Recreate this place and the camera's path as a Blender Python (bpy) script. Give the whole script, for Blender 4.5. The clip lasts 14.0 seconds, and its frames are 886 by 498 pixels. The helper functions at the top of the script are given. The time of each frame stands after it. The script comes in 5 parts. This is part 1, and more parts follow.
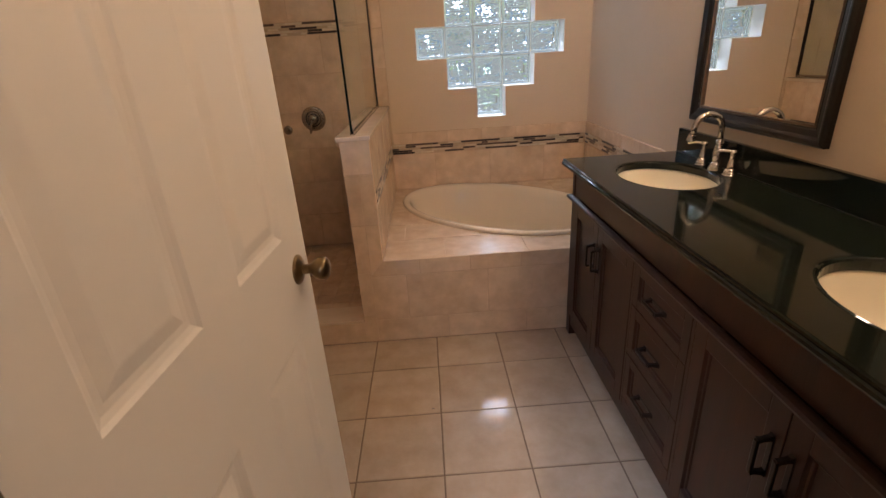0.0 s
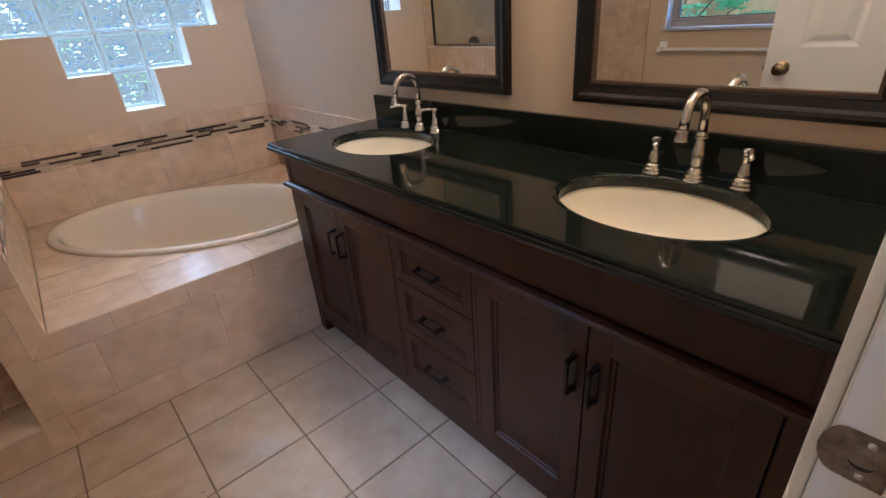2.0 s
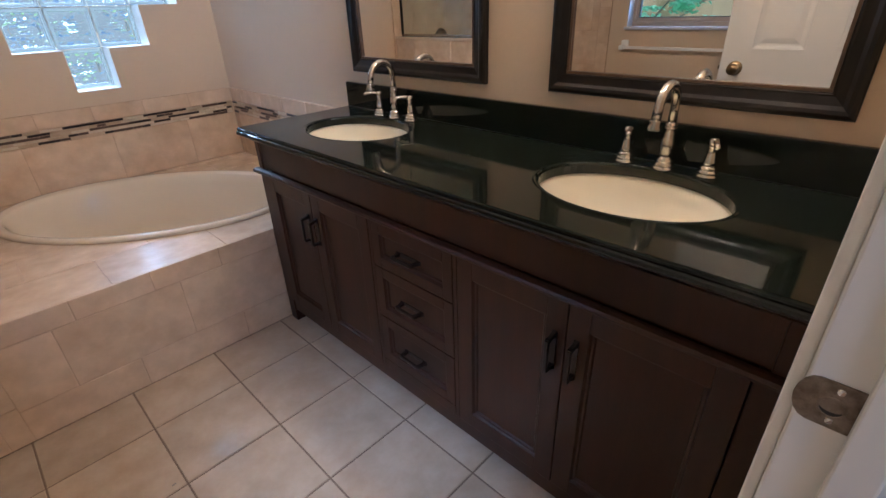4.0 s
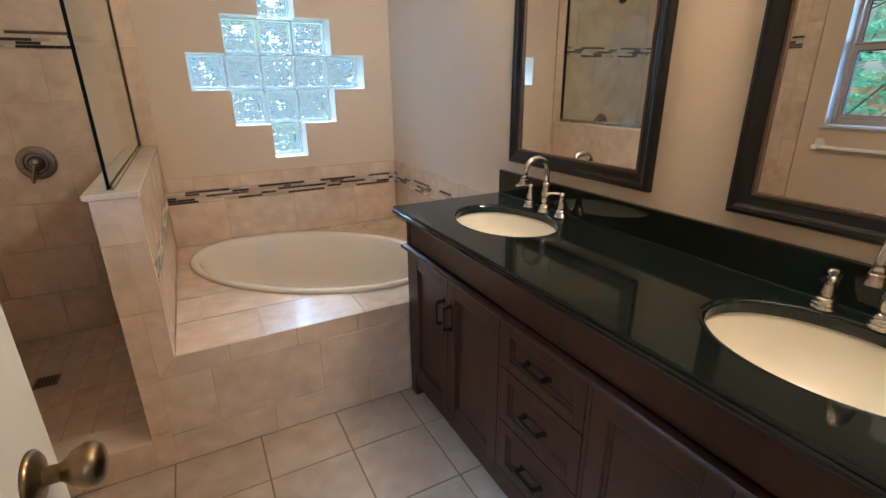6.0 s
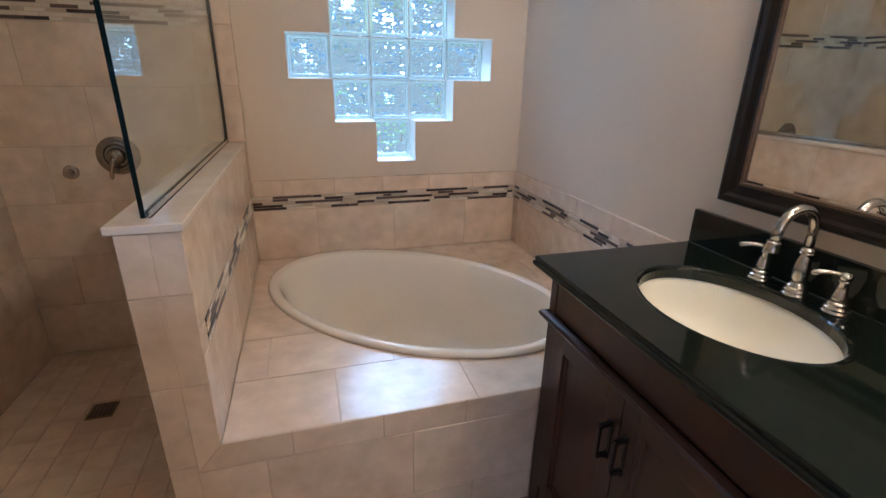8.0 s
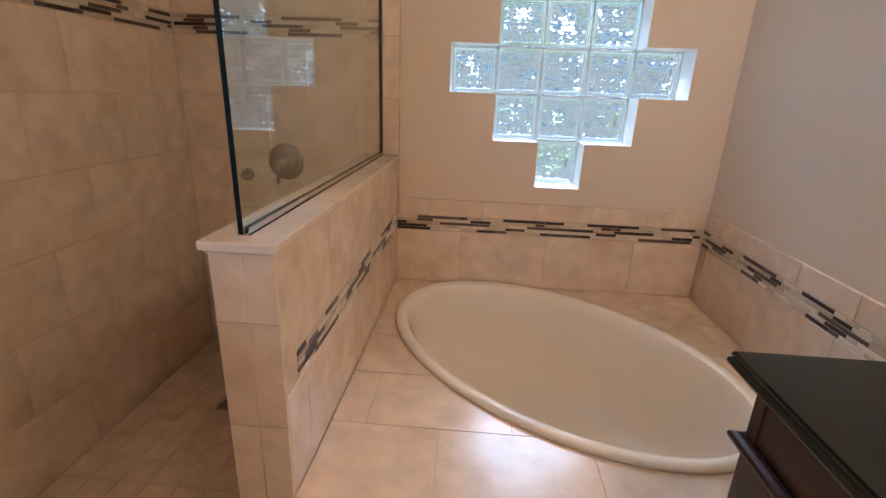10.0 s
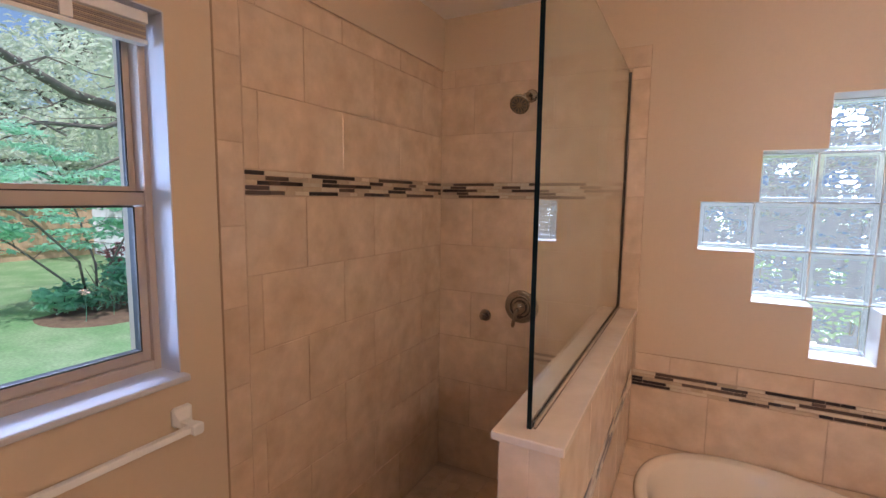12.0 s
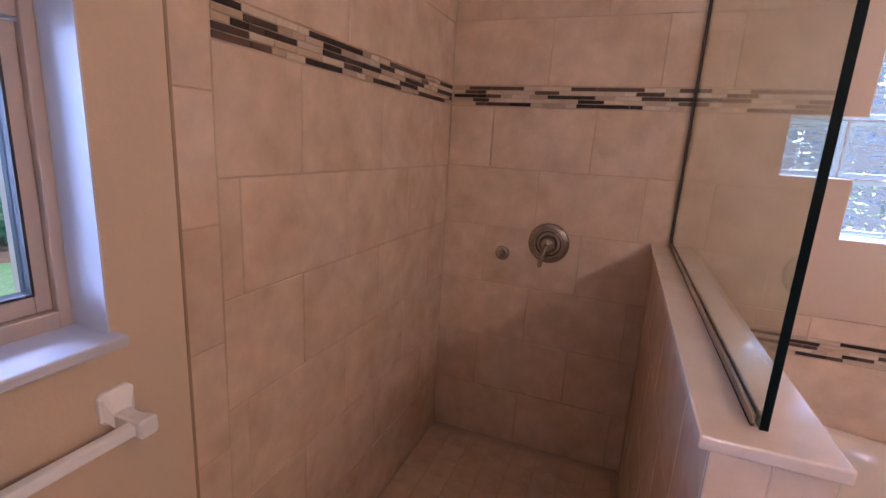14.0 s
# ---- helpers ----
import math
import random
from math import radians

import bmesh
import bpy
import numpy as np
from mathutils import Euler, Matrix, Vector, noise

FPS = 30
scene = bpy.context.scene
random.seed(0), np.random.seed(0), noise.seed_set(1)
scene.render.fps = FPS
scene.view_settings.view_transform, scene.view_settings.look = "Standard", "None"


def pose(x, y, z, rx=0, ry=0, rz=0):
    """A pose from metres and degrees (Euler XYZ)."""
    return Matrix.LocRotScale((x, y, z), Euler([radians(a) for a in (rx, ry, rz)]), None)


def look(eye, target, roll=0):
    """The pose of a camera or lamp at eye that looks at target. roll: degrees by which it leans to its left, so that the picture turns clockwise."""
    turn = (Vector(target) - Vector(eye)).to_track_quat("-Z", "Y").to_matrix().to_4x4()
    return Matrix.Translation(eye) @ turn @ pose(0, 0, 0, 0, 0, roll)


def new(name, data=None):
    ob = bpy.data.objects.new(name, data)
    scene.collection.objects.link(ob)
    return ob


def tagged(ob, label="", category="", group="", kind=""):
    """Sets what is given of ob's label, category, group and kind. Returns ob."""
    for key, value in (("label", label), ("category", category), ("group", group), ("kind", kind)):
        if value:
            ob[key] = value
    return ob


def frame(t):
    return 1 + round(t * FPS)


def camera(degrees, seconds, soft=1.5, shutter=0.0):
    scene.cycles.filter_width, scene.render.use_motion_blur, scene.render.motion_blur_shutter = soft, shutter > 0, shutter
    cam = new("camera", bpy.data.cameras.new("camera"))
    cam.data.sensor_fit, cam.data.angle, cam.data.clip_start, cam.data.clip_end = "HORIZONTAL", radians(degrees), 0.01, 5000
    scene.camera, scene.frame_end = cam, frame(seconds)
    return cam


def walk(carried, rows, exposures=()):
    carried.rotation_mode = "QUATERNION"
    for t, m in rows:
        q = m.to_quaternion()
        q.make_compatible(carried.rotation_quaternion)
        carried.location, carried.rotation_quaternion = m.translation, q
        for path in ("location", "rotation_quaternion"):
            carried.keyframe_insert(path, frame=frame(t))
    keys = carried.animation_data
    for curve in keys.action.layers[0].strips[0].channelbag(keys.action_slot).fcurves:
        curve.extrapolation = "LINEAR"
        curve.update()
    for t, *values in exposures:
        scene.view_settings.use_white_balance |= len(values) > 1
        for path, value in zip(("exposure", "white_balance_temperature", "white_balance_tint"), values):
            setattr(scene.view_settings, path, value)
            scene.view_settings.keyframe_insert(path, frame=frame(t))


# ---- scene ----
cam = camera(87.2, 14.0)
PATH = [
    (0, (0.316, 1.932, 1.351), (0.351, 3.78, 0.586), -3.7),
    (0.5, (0.257, 2.107, 1.31), (0.819, 3.825, 0.452), -2.9),
    (1, (0.284, 2.146, 1.289), (1.071, 3.759, 0.406), -3.1),
    (1.5, (0.302, 2.188, 1.305), (1.252, 3.708, 0.419), -4.4),
    (2, (0.252, 2.183, 1.287), (1.395, 3.557, 0.391), -4.6),
    (2.5, (0.177, 2.182, 1.283), (1.39, 3.497, 0.388), -3.6),
    (4.8, (0.201, 2.209, 1.251), (1.456, 3.449, 0.311), -2.0),
    (5, (0.196, 2.21, 1.245), (1.429, 3.48, 0.314), -1.7),
    (5.5, (0.197, 2.233, 1.254), (1.34, 3.634, 0.4), -1.0),
    (6, (0.236, 2.284, 1.359), (1.118, 3.949, 0.69), -0.5),
    (6.5, (0.28, 2.362, 1.382), (0.96, 4.127, 0.734), 0.2),
    (7, (0.293, 2.596, 1.347), (0.912, 4.374, 0.671), 0.2),
    (7.2, (0.269, 2.66, 1.357), (0.893, 4.435, 0.677), 0.2),
    (9.3, (0.472, 3.219, 1.333), (0.645, 5.075, 0.609), 2.8),
    (9.5, (0.473, 3.219, 1.329), (0.581, 5.082, 0.611), 2.8),
    (10, (0.431, 3.213, 1.327), (0.3, 5.105, 0.692), 2.1),
    (10.5, (0.335, 3.178, 1.382), (-0.096, 5.071, 0.9), 1.3),
    (11, (0.277, 3.161, 1.477), (-0.418, 5.012, 1.178), 0.6),
    (11.5, (0.258, 3.143, 1.517), (-0.593, 4.943, 1.326), 0.4),
    (12, (0.258, 3.133, 1.53), (-0.676, 4.888, 1.315), 0.7),
    (12.5, (0.236, 3.128, 1.433), (-0.727, 4.851, 1.109), 1.7),
    (13, (0.091, 3.207, 1.378), (-0.843, 4.923, 0.949), 2.3),
    (13.5, (-0.146, 3.346, 1.348), (-0.973, 5.101, 0.864), 2.9),
    (14, (-0.208, 3.416, 1.374), (-0.894, 5.242, 0.933), 3.3),
]
EXPOSURES = [(0, -0.53, 6790, 17.0), (1.0, -0.24, 6060, 11.0), (2.5, -0.21, 5220, 11.0), (5.0, -0.22, 5290, 11.0), (5.5, 0.02, 5490, 4.0),
             (6.0, -0.02, 5366, 3.6), (6.5, -0.23, 5243, 5.4), (7.0, -0.19, 4920, 5.0), (9.5, -0.2, 5440, 10.0), (10.5, -0.18, 6180, 17.5),
             (11.5, -0.14, 5916, 21.4), (12.5, -0.18, 6353, 28.3), (13.2, -0.12, 5794, 32.4), (14.0, -0.08, 5560, 36.0)]
walk(cam, [(t, look(eye, target, roll)) for t, eye, target, roll in PATH], EXPOSURES)

# ---- world, sun, large lights ----
world = bpy.data.worlds.new("world")
scene.world = world
world.use_nodes = True
wn = world.node_tree.nodes
sky = wn.new("ShaderNodeTexSky")
sky.sky_type = "NISHITA"
sky.sun_disc = False
sky.sun_elevation, sky.sun_rotation = radians(48), radians(150)
wn["Background"].inputs["Strength"].default_value = 0.15
world.node_tree.links.new(sky.outputs[0], wn["Background"].inputs[0])


def sun_lamp(elevation, rotation, strength):
    data = bpy.data.lights.new("sun", "SUN")
    data.energy, data.angle, data.color = strength, radians(0.5), (1.0, 0.95, 0.87)
    ob = new("sun", data)
    d = Vector((math.sin(rotation) * math.cos(elevation), math.cos(rotation) * math.cos(elevation), math.sin(elevation)))
    ob.matrix_world = look(d * 30, (0, 0, 0))
    return ob


def area_lamp(name, eye, target, w, h, watts, color, spread=180):
    data = bpy.data.lights.new(name, "AREA")
    data.shape, data.size, data.size_y, data.energy, data.color = "RECTANGLE", w, h, watts, color
    data.spread = radians(spread)
    ob = new(name, data)
    ob.matrix_world = look(eye, target)
    return ob


sun_lamp(radians(48), radians(150), 5.0)
# Unseen panels added outdoors to boost daylight through the window and glass blocks.
area_lamp("window_sky_fill", (-4.0, 4.00, 3.75), (-0.9, 3.40, 1.45), 1.8, 0.8, 190, (0.58, 0.72, 1.0))
area_lamp("yard_bounce_fill", (-4.2, 1.15, 1.5), (-0.95, 3.35, 1.5), 1.8, 1.4, 130, (0.50, 0.68, 1.0))
area_lamp("block_sky_fill", (0.78, 8.0, 3.5), (0.78, 5.4, 1.4), 2.8, 1.6, 470, (0.66, 0.80, 1.0))


def bulb(name, at, radius, watts, color):
    data = bpy.data.lights.new(name, "POINT")
    data.shadow_soft_size, data.energy, data.color = radius, watts, color
    ob = new(name, data)
    ob.location = at
    return ob


# Unseen cool fill lamp added in the hall; no window stands there.
area_lamp("hall_cool_fill", (-0.30, -0.45, 1.45), (0.75, 2.3, 1.0), 0.7, 1.0, 20, (0.62, 0.74, 1.0))
bulb("hall_light", (0.88, 0.0, 2.20), 0.10, 15, (1.0, 0.80, 0.60))
bulb("vanity_light_far", (1.33, 3.60, 2.12), 0.065, 21, (1.0, 0.78, 0.56))
bulb("vanity_light_near", (1.33, 2.63, 2.12), 0.065, 31, (1.0, 0.78, 0.56))

# ---- materials ----


def mat(name, base, rough=0.5, metal=0.0, vary=0.0, scale=6.0, fine=0.0, fine_scale=80.0, bump=0.0, bump_scale=60.0,
        second=None, spec=0.5, random_amt=0.0, coat=0.0, stretch=None):
    """Principled material: base colour, cloudy variation toward a second colour, fine grain, bump, and a shade per object."""
    m = bpy.data.materials.new(name)
    m.use_nodes = True
    nt = m.node_tree
    n, l = nt.nodes, nt.links
    b = n["Principled BSDF"]
    b.inputs["Roughness"].default_value = rough
    b.inputs["Metallic"].default_value = metal
    b.inputs["Specular IOR Level"].default_value = spec
    b.inputs["Coat Weight"].default_value = coat
    b.inputs["Coat Roughness"].default_value = 0.08
    b.inputs["Base Color"].default_value = (*base, 1)
    geo = n.new("ShaderNodeNewGeometry")
    pos = geo.outputs["Position"]
    if stretch:
        mp = n.new("ShaderNodeMapping")
        mp.inputs["Scale"].default_value = stretch
        l.new(pos, mp.inputs["Vector"])
        pos = mp.outputs[0]
    info = n.new("ShaderNodeObjectInfo")
    if random_amt or vary:
        add = n.new("ShaderNodeVectorMath")
        add.operation = "ADD"
        sc = n.new("ShaderNodeVectorMath")
        sc.operation = "SCALE"
        sc.inputs[0].default_value = (7.0, 3.0, 5.0)
        l.new(info.outputs["Random"], sc.inputs["Scale"])
        l.new(pos, add.inputs[0])
        l.new(sc.outputs[0], add.inputs[1])
        vpos = add.outputs[0] if random_amt else pos
    color = None
    if vary:
        no = n.new("ShaderNodeTexNoise")
        no.inputs["Scale"].default_value = scale
        no.inputs["Detail"].default_value = 6
        no.inputs["Roughness"].default_value = 0.6
        l.new(vpos, no.inputs["Vector"])
        ramp = n.new("ShaderNodeMapRange")
        ramp.inputs["From Min"].default_value, ramp.inputs["From Max"].default_value = 0.35, 0.68
        ramp.inputs["To Max"].default_value = vary
        l.new(no.outputs["Fac"], ramp.inputs["Value"])
        mix = n.new("ShaderNodeMix")
        mix.data_type = "RGBA"
        mix.inputs["A"].default_value = (*base, 1)
        mix.inputs["B"].default_value = (*(second or [c * 0.6 for c in base]), 1)
        l.new(ramp.outputs[0], mix.inputs["Factor"])
        color = mix.outputs["Result"]
    if fine:
        no = n.new("ShaderNodeTexNoise")
        no.inputs["Scale"].default_value = fine_scale
        no.inputs["Detail"].default_value = 3
        l.new(pos, no.inputs["Vector"])
        hsv = n.new("ShaderNodeHueSaturation")
        mr = n.new("ShaderNodeMapRange")
        mr.inputs["To Min"].default_value, mr.inputs["To Max"].default_value = 1 - fine, 1 + fine
        l.new(no.outputs["Fac"], mr.inputs["Value"])
        l.new(mr.outputs[0], hsv.inputs["Value"])
        if color:
            l.new(color, hsv.inputs["Color"])
        else:
            hsv.inputs["Color"].default_value = (*base, 1)
        color = hsv.outputs[0]
    if random_amt:
        hsv = n.new("ShaderNodeHueSaturation")
        mr = n.new("ShaderNodeMapRange")
        mr.inputs["To Min"].default_value, mr.inputs["To Max"].default_value = 1 - random_amt, 1 + random_amt
        l.new(info.outputs["Random"], mr.inputs["Value"])
        l.new(mr.outputs[0], hsv.inputs["Value"])
        if color:
            l.new(color, hsv.inputs["Color"])
        else:
            hsv.inputs["Color"].default_value = (*base, 1)
        color = hsv.outputs[0]
    if color:
        l.new(color, b.inputs["Base Color"])
    if bump:
        no = n.new("ShaderNodeTexNoise")
        no.inputs["Scale"].default_value = bump_scale
        no.inputs["Detail"].default_value = 3
        l.new(pos, no.inputs["Vector"])
        bp = n.new("ShaderNodeBump")
        bp.inputs["Strength"].default_value = bump
        bp.inputs["Distance"].default_value = 0.002
        l.new(no.outputs["Fac"], bp.inputs["Height"])
        l.new(bp.outputs[0], b.inputs["Normal"])
    return m


def glass_mat(name, color=(1, 1, 1), rough=0.0, ior=1.45, bump=0.0, bump_scale=20, distance=0.01):
    m = mat(name, color, rough)
    b = m.node_tree.nodes["Principled BSDF"]
    b.inputs["Transmission Weight"].default_value = 1
    b.inputs["IOR"].default_value = ior
    if bump:
        n, l = m.node_tree.nodes, m.node_tree.links
        geo = n.new("ShaderNodeNewGeometry")
        v = n.new("ShaderNodeTexVoronoi")
        v.feature = "SMOOTH_F1"
        v.inputs["Scale"].default_value = bump_scale
        l.new(geo.outputs["Position"], v.inputs["Vector"])
        bp = n.new("ShaderNodeBump")
        bp.inputs["Strength"].default_value = bump
        bp.inputs["Distance"].default_value = distance
        l.new(v.outputs["Distance"], bp.inputs["Height"])
        l.new(bp.outputs[0], b.inputs["Normal"])
    return m


PAINT = mat("wall_paint", (0.60, 0.465, 0.325), 0.55, vary=0.10, scale=2.0, fine=0.02, bump=0.18, bump_scale=160)
WHITE = mat("white_paint", (0.80, 0.79, 0.76), 0.42, vary=0.06, scale=3.0, bump=0.08, bump_scale=120)
# White paint darkened and blued to imitate cool daylight on the reveal and sill.
REVEAL_DIM = mat("daylit_reveal_white", (0.52, 0.53, 0.57), 0.5, vary=0.08, scale=3.0, bump=0.08, bump_scale=120)
# Brown lip colour holds the warm highlight along the frame's inner edge.
LIP_HIGHLIT = mat("highlit_brown_lip", (0.11, 0.060, 0.030), 0.3, vary=0.6, scale=20, second=(0.03, 0.018, 0.012))
DOORPAINT = mat("door_paint", (0.66, 0.63, 0.585), 0.38, vary=0.06, scale=3.0, bump=0.10, bump_scale=90)
CEIL = mat("ceiling_paint", (0.85, 0.80, 0.72), 0.8, bump=0.4, bump_scale=120)
TILE = mat("wall_tile", (0.68, 0.52, 0.375), 0.19, vary=0.8, scale=6.5, second=(0.545, 0.39, 0.26), fine=0.20, fine_scale=15,
           random_amt=0.035, coat=0.10, bump=0.05, bump_scale=30)
FLOORTILE = mat("floor_tile", (0.47, 0.37, 0.275), 0.12, coat=0.5, vary=0.7, scale=9.0, second=(0.35, 0.26, 0.18), fine=0.05, fine_scale=60,
                random_amt=0.05, bump=0.08, bump_scale=25)
GROUT = mat("grout", (0.17, 0.115, 0.075), 0.85, vary=0.4, scale=12, fine=0.1)
WALLGROUT = mat("wall_grout", (0.54, 0.40, 0.28), 0.85, vary=0.3, scale=12)
CAP = mat("marble_cap", (0.66, 0.53, 0.40), 0.14, vary=0.6, scale=9, second=(0.54, 0.42, 0.30), bump=0.06, bump_scale=60)
STICK_DARK = mat("dark_glass_mosaic", (0.014, 0.007, 0.005), 0.30, vary=0.5, scale=25, second=(0.045, 0.024, 0.016), random_amt=0.3)
STICK_BROWN = mat("brown_stone_mosaic", (0.085, 0.052, 0.033), 0.35, vary=0.6, scale=25, second=(0.09, 0.05, 0.035), random_amt=0.25)
STICK_CREAM = mat("cream_stone_mosaic", (0.62, 0.52, 0.38), 0.35, vary=0.5, scale=25, second=(0.48, 0.37, 0.24), random_amt=0.12)
STICK_SAND = mat("sand_stone_mosaic", (0.50, 0.385, 0.26), 0.35, vary=0.5, scale=25, second=(0.42, 0.30, 0.19), random_amt=0.12)
ACRYLIC = mat("tub_acrylic", (0.73, 0.63, 0.50), 0.13, vary=0.05, scale=2)
PORCELAIN = mat("sink_porcelain", (0.80, 0.735, 0.59), 0.14, coat=0.2)
GRANITE = mat("black_granite", (0.006, 0.008, 0.006), 0.06, vary=0.5, scale=140, second=(0.010, 0.015, 0.010), fine=0.3, fine_scale=400, spec=0.38)
ESPRESSO = mat("espresso_wood", (0.024, 0.009, 0.004), 0.36, coat=0.03, vary=0.9, scale=4, second=(0.041, 0.0125, 0.005), fine=0.2, fine_scale=60,
               bump=0.08, bump_scale=50, stretch=(6, 6, 0.6), spec=0.28)
BLACKFRAME = mat("mirror_frame_wood", (0.008, 0.006, 0.005), 0.28, vary=0.5, scale=12, second=(0.024, 0.016, 0.010), bump=0.06, coat=0.03, spec=0.25)
NICKEL = mat("brushed_nickel", (0.52, 0.475, 0.42), 0.21, metal=1.0, vary=0.2, scale=20, bump=0.05, bump_scale=200)
AGED = mat("aged_nickel", (0.36, 0.33, 0.29), 0.24, metal=1.0, vary=0.3, scale=20)
BRONZE = mat("dark_bronze", (0.030, 0.024, 0.020), 0.32, metal=0.8)
BRASS = mat("antique_brass", (0.26, 0.19, 0.10), 0.28, metal=1.0, vary=0.6, scale=30, second=(0.10, 0.075, 0.05))
STEELWORN = mat("worn_plate", (0.13, 0.095, 0.065), 0.35, metal=1.0, vary=1.0, scale=45, second=(0.36, 0.31, 0.26))
CHROME = mat("chrome", (0.7, 0.7, 0.7), 0.08, metal=1.0)
SILVER = mat("mirror_silver", (0.88, 0.89, 0.88), 0.0, metal=1.0)
GLASS = glass_mat("clear_glass", (0.86, 0.94, 0.90))
GLASSEDGE = mat("glass_edge", (0.001, 0.005, 0.004), 0.5, spec=0.1)
# Blue tint puts the cool, hazy daylight outside into the glass.
PANE = glass_mat("daylight_tint_glass", (0.86, 0.96, 1.0), ior=1.02)
BLOCKGLASS = glass_mat("block_glass", (0.74, 0.78, 0.81), 0.01, ior=1.45, bump=0.9, bump_scale=10.5, distance=0.085)
BLOCKRIM = glass_mat("block_rim_glass", (0.86, 0.98, 0.98), 0.22, ior=1.3)
MORTAR = mat("block_mortar", (0.60, 0.60, 0.56), 0.7, fine=0.05)
# Tan vinyl, darkened and browned so its colour holds the indoor shade.
VINYL_SHADED = mat("shaded_window_vinyl", (0.44, 0.37, 0.315), 0.4, vary=0.08)
RUBBER = mat("black_gasket", (0.02, 0.02, 0.02), 0.5)
GRASS = mat("lawn_grass", (0.16, 0.30, 0.12), 0.9, vary=0.9, scale=1.6, second=(0.31, 0.39, 0.22), fine=0.4, fine_scale=30)
MULCH = mat("bark_mulch", (0.20, 0.12, 0.075), 0.95, vary=0.7, scale=10, fine=0.4, fine_scale=40)
FENCEWOOD = mat("fence_cedar", (0.64, 0.43, 0.27), 0.8, vary=0.5, scale=3, stretch=(5, 5, 0.5), random_amt=0.08)
BARK = mat("tree_bark", (0.22, 0.19, 0.16), 0.9, vary=0.7, scale=8, bump=0.6, bump_scale=20)


def leaf_mat(name, a, b):
    m = mat(name, a, 0.55, vary=1.0, scale=3.0, second=b)
    m.node_tree.nodes["Principled BSDF"].inputs["Subsurface Weight"].default_value = 0.0
    n, l = m.node_tree.nodes, m.node_tree.links
    tr = n.new("ShaderNodeBsdfTranslucent")
    tr.inputs[0].default_value = (*[min(1, c * 1.4) for c in b], 1)
    mx = n.new("ShaderNodeMixShader")
    mx.inputs[0].default_value = 0.55
    l.new(n["Principled BSDF"].outputs[0], mx.inputs[1])
    l.new(tr.outputs[0], mx.inputs[2])
    l.new(mx.outputs[0], n["Material Output"].inputs[0])
    return m


# Leaf colours lifted pale and bluish to paint in the washed-out outdoor haze.
LEAF = leaf_mat("hazed_maple_leaves", (0.26, 0.54, 0.38), (0.42, 0.68, 0.53))
LEAFDARK = leaf_mat("shrub_leaves", (0.10, 0.28, 0.20), (0.22, 0.44, 0.32))
LEAFHAZY = leaf_mat("hazed_oak_leaves", (0.40, 0.54, 0.50), (0.70, 0.76, 0.60))

# ---- mesh helpers ----


def finish(name, bm, material, parent=None, label="", smooth=False):
    me = bpy.data.meshes.new(name)
    bm.normal_update()
    bm.to_mesh(me)
    bm.free()
    if smooth:
        me.shade_smooth()
    me.materials.append(material)
    ob = new(name, me)
    if parent:
        ob.parent = parent
    if label:
        ob["label"] = label
    return ob


part = finish


def thing(name, label, category, group="", at=(0, 0, 0)):
    ob = new(name)
    ob.location = at
    return tagged(ob, label, category, group)


def structure(ob, label="", category=""):
    return tagged(ob, label, category, kind="structure")


def box(bm, x0, x1, y0, y1, z0, z1, bevel=0.0):
    vs = [bm.verts.new((x, y, z)) for x in (x0, x1) for y in (y0, y1) for z in (z0, z1)]
    q = [(0, 1, 3, 2), (4, 6, 7, 5), (0, 4, 5, 1), (2, 3, 7, 6), (0, 2, 6, 4), (1, 5, 7, 3)]
    fs = [bm.faces.new([vs[i] for i in f]) for f in q]
    if bevel:
        es = list({e for f in fs for e in f.edges})
        bmesh.ops.bevel(bm, geom=es, offset=bevel, segments=2, affect="EDGES", profile=0.5)
    return bm


def boxed(name, dims, material, parent=None, bevel=0.002, label=""):
    return finish(name, box(bmesh.new(), *dims, bevel), material, parent, label)


def cells(name, us, vs, solid, point, t0, t1, material):
    """A wall with openings: a grid of cells, those of solid(i, j) filled, between depths t0 and t1; point(u, v, t) gives the place."""
    bm = bmesh.new()
    grid = {}

    def v(i, j, t):
        if (i, j, t) not in grid:
            grid[i, j, t] = bm.verts.new(point(us[i], vs[j], t))
        return grid[i, j, t]

    nu, nv = len(us) - 1, len(vs) - 1
    full = lambda i, j: 0 <= i < nu and 0 <= j < nv and solid(i, j)
    for i in range(nu):
        for j in range(nv):
            if not full(i, j):
                continue
            for t in (t0, t1):
                bm.faces.new([v(i, j, t), v(i + 1, j, t), v(i + 1, j + 1, t), v(i, j + 1, t)])
            for di, dj, a, b in ((-1, 0, (0, 0), (0, 1)), (1, 0, (1, 0), (1, 1)), (0, -1, (0, 0), (1, 0)), (0, 1, (0, 1), (1, 1))):
                if not full(i + di, j + dj):
                    p, q = (i + a[0], j + a[1]), (i + b[0], j + b[1])
                    bm.faces.new([v(*p, t0), v(*q, t0), v(*q, t1), v(*p, t1)])
    bmesh.ops.recalc_face_normals(bm, faces=bm.faces)
    return finish(name, bm, material)


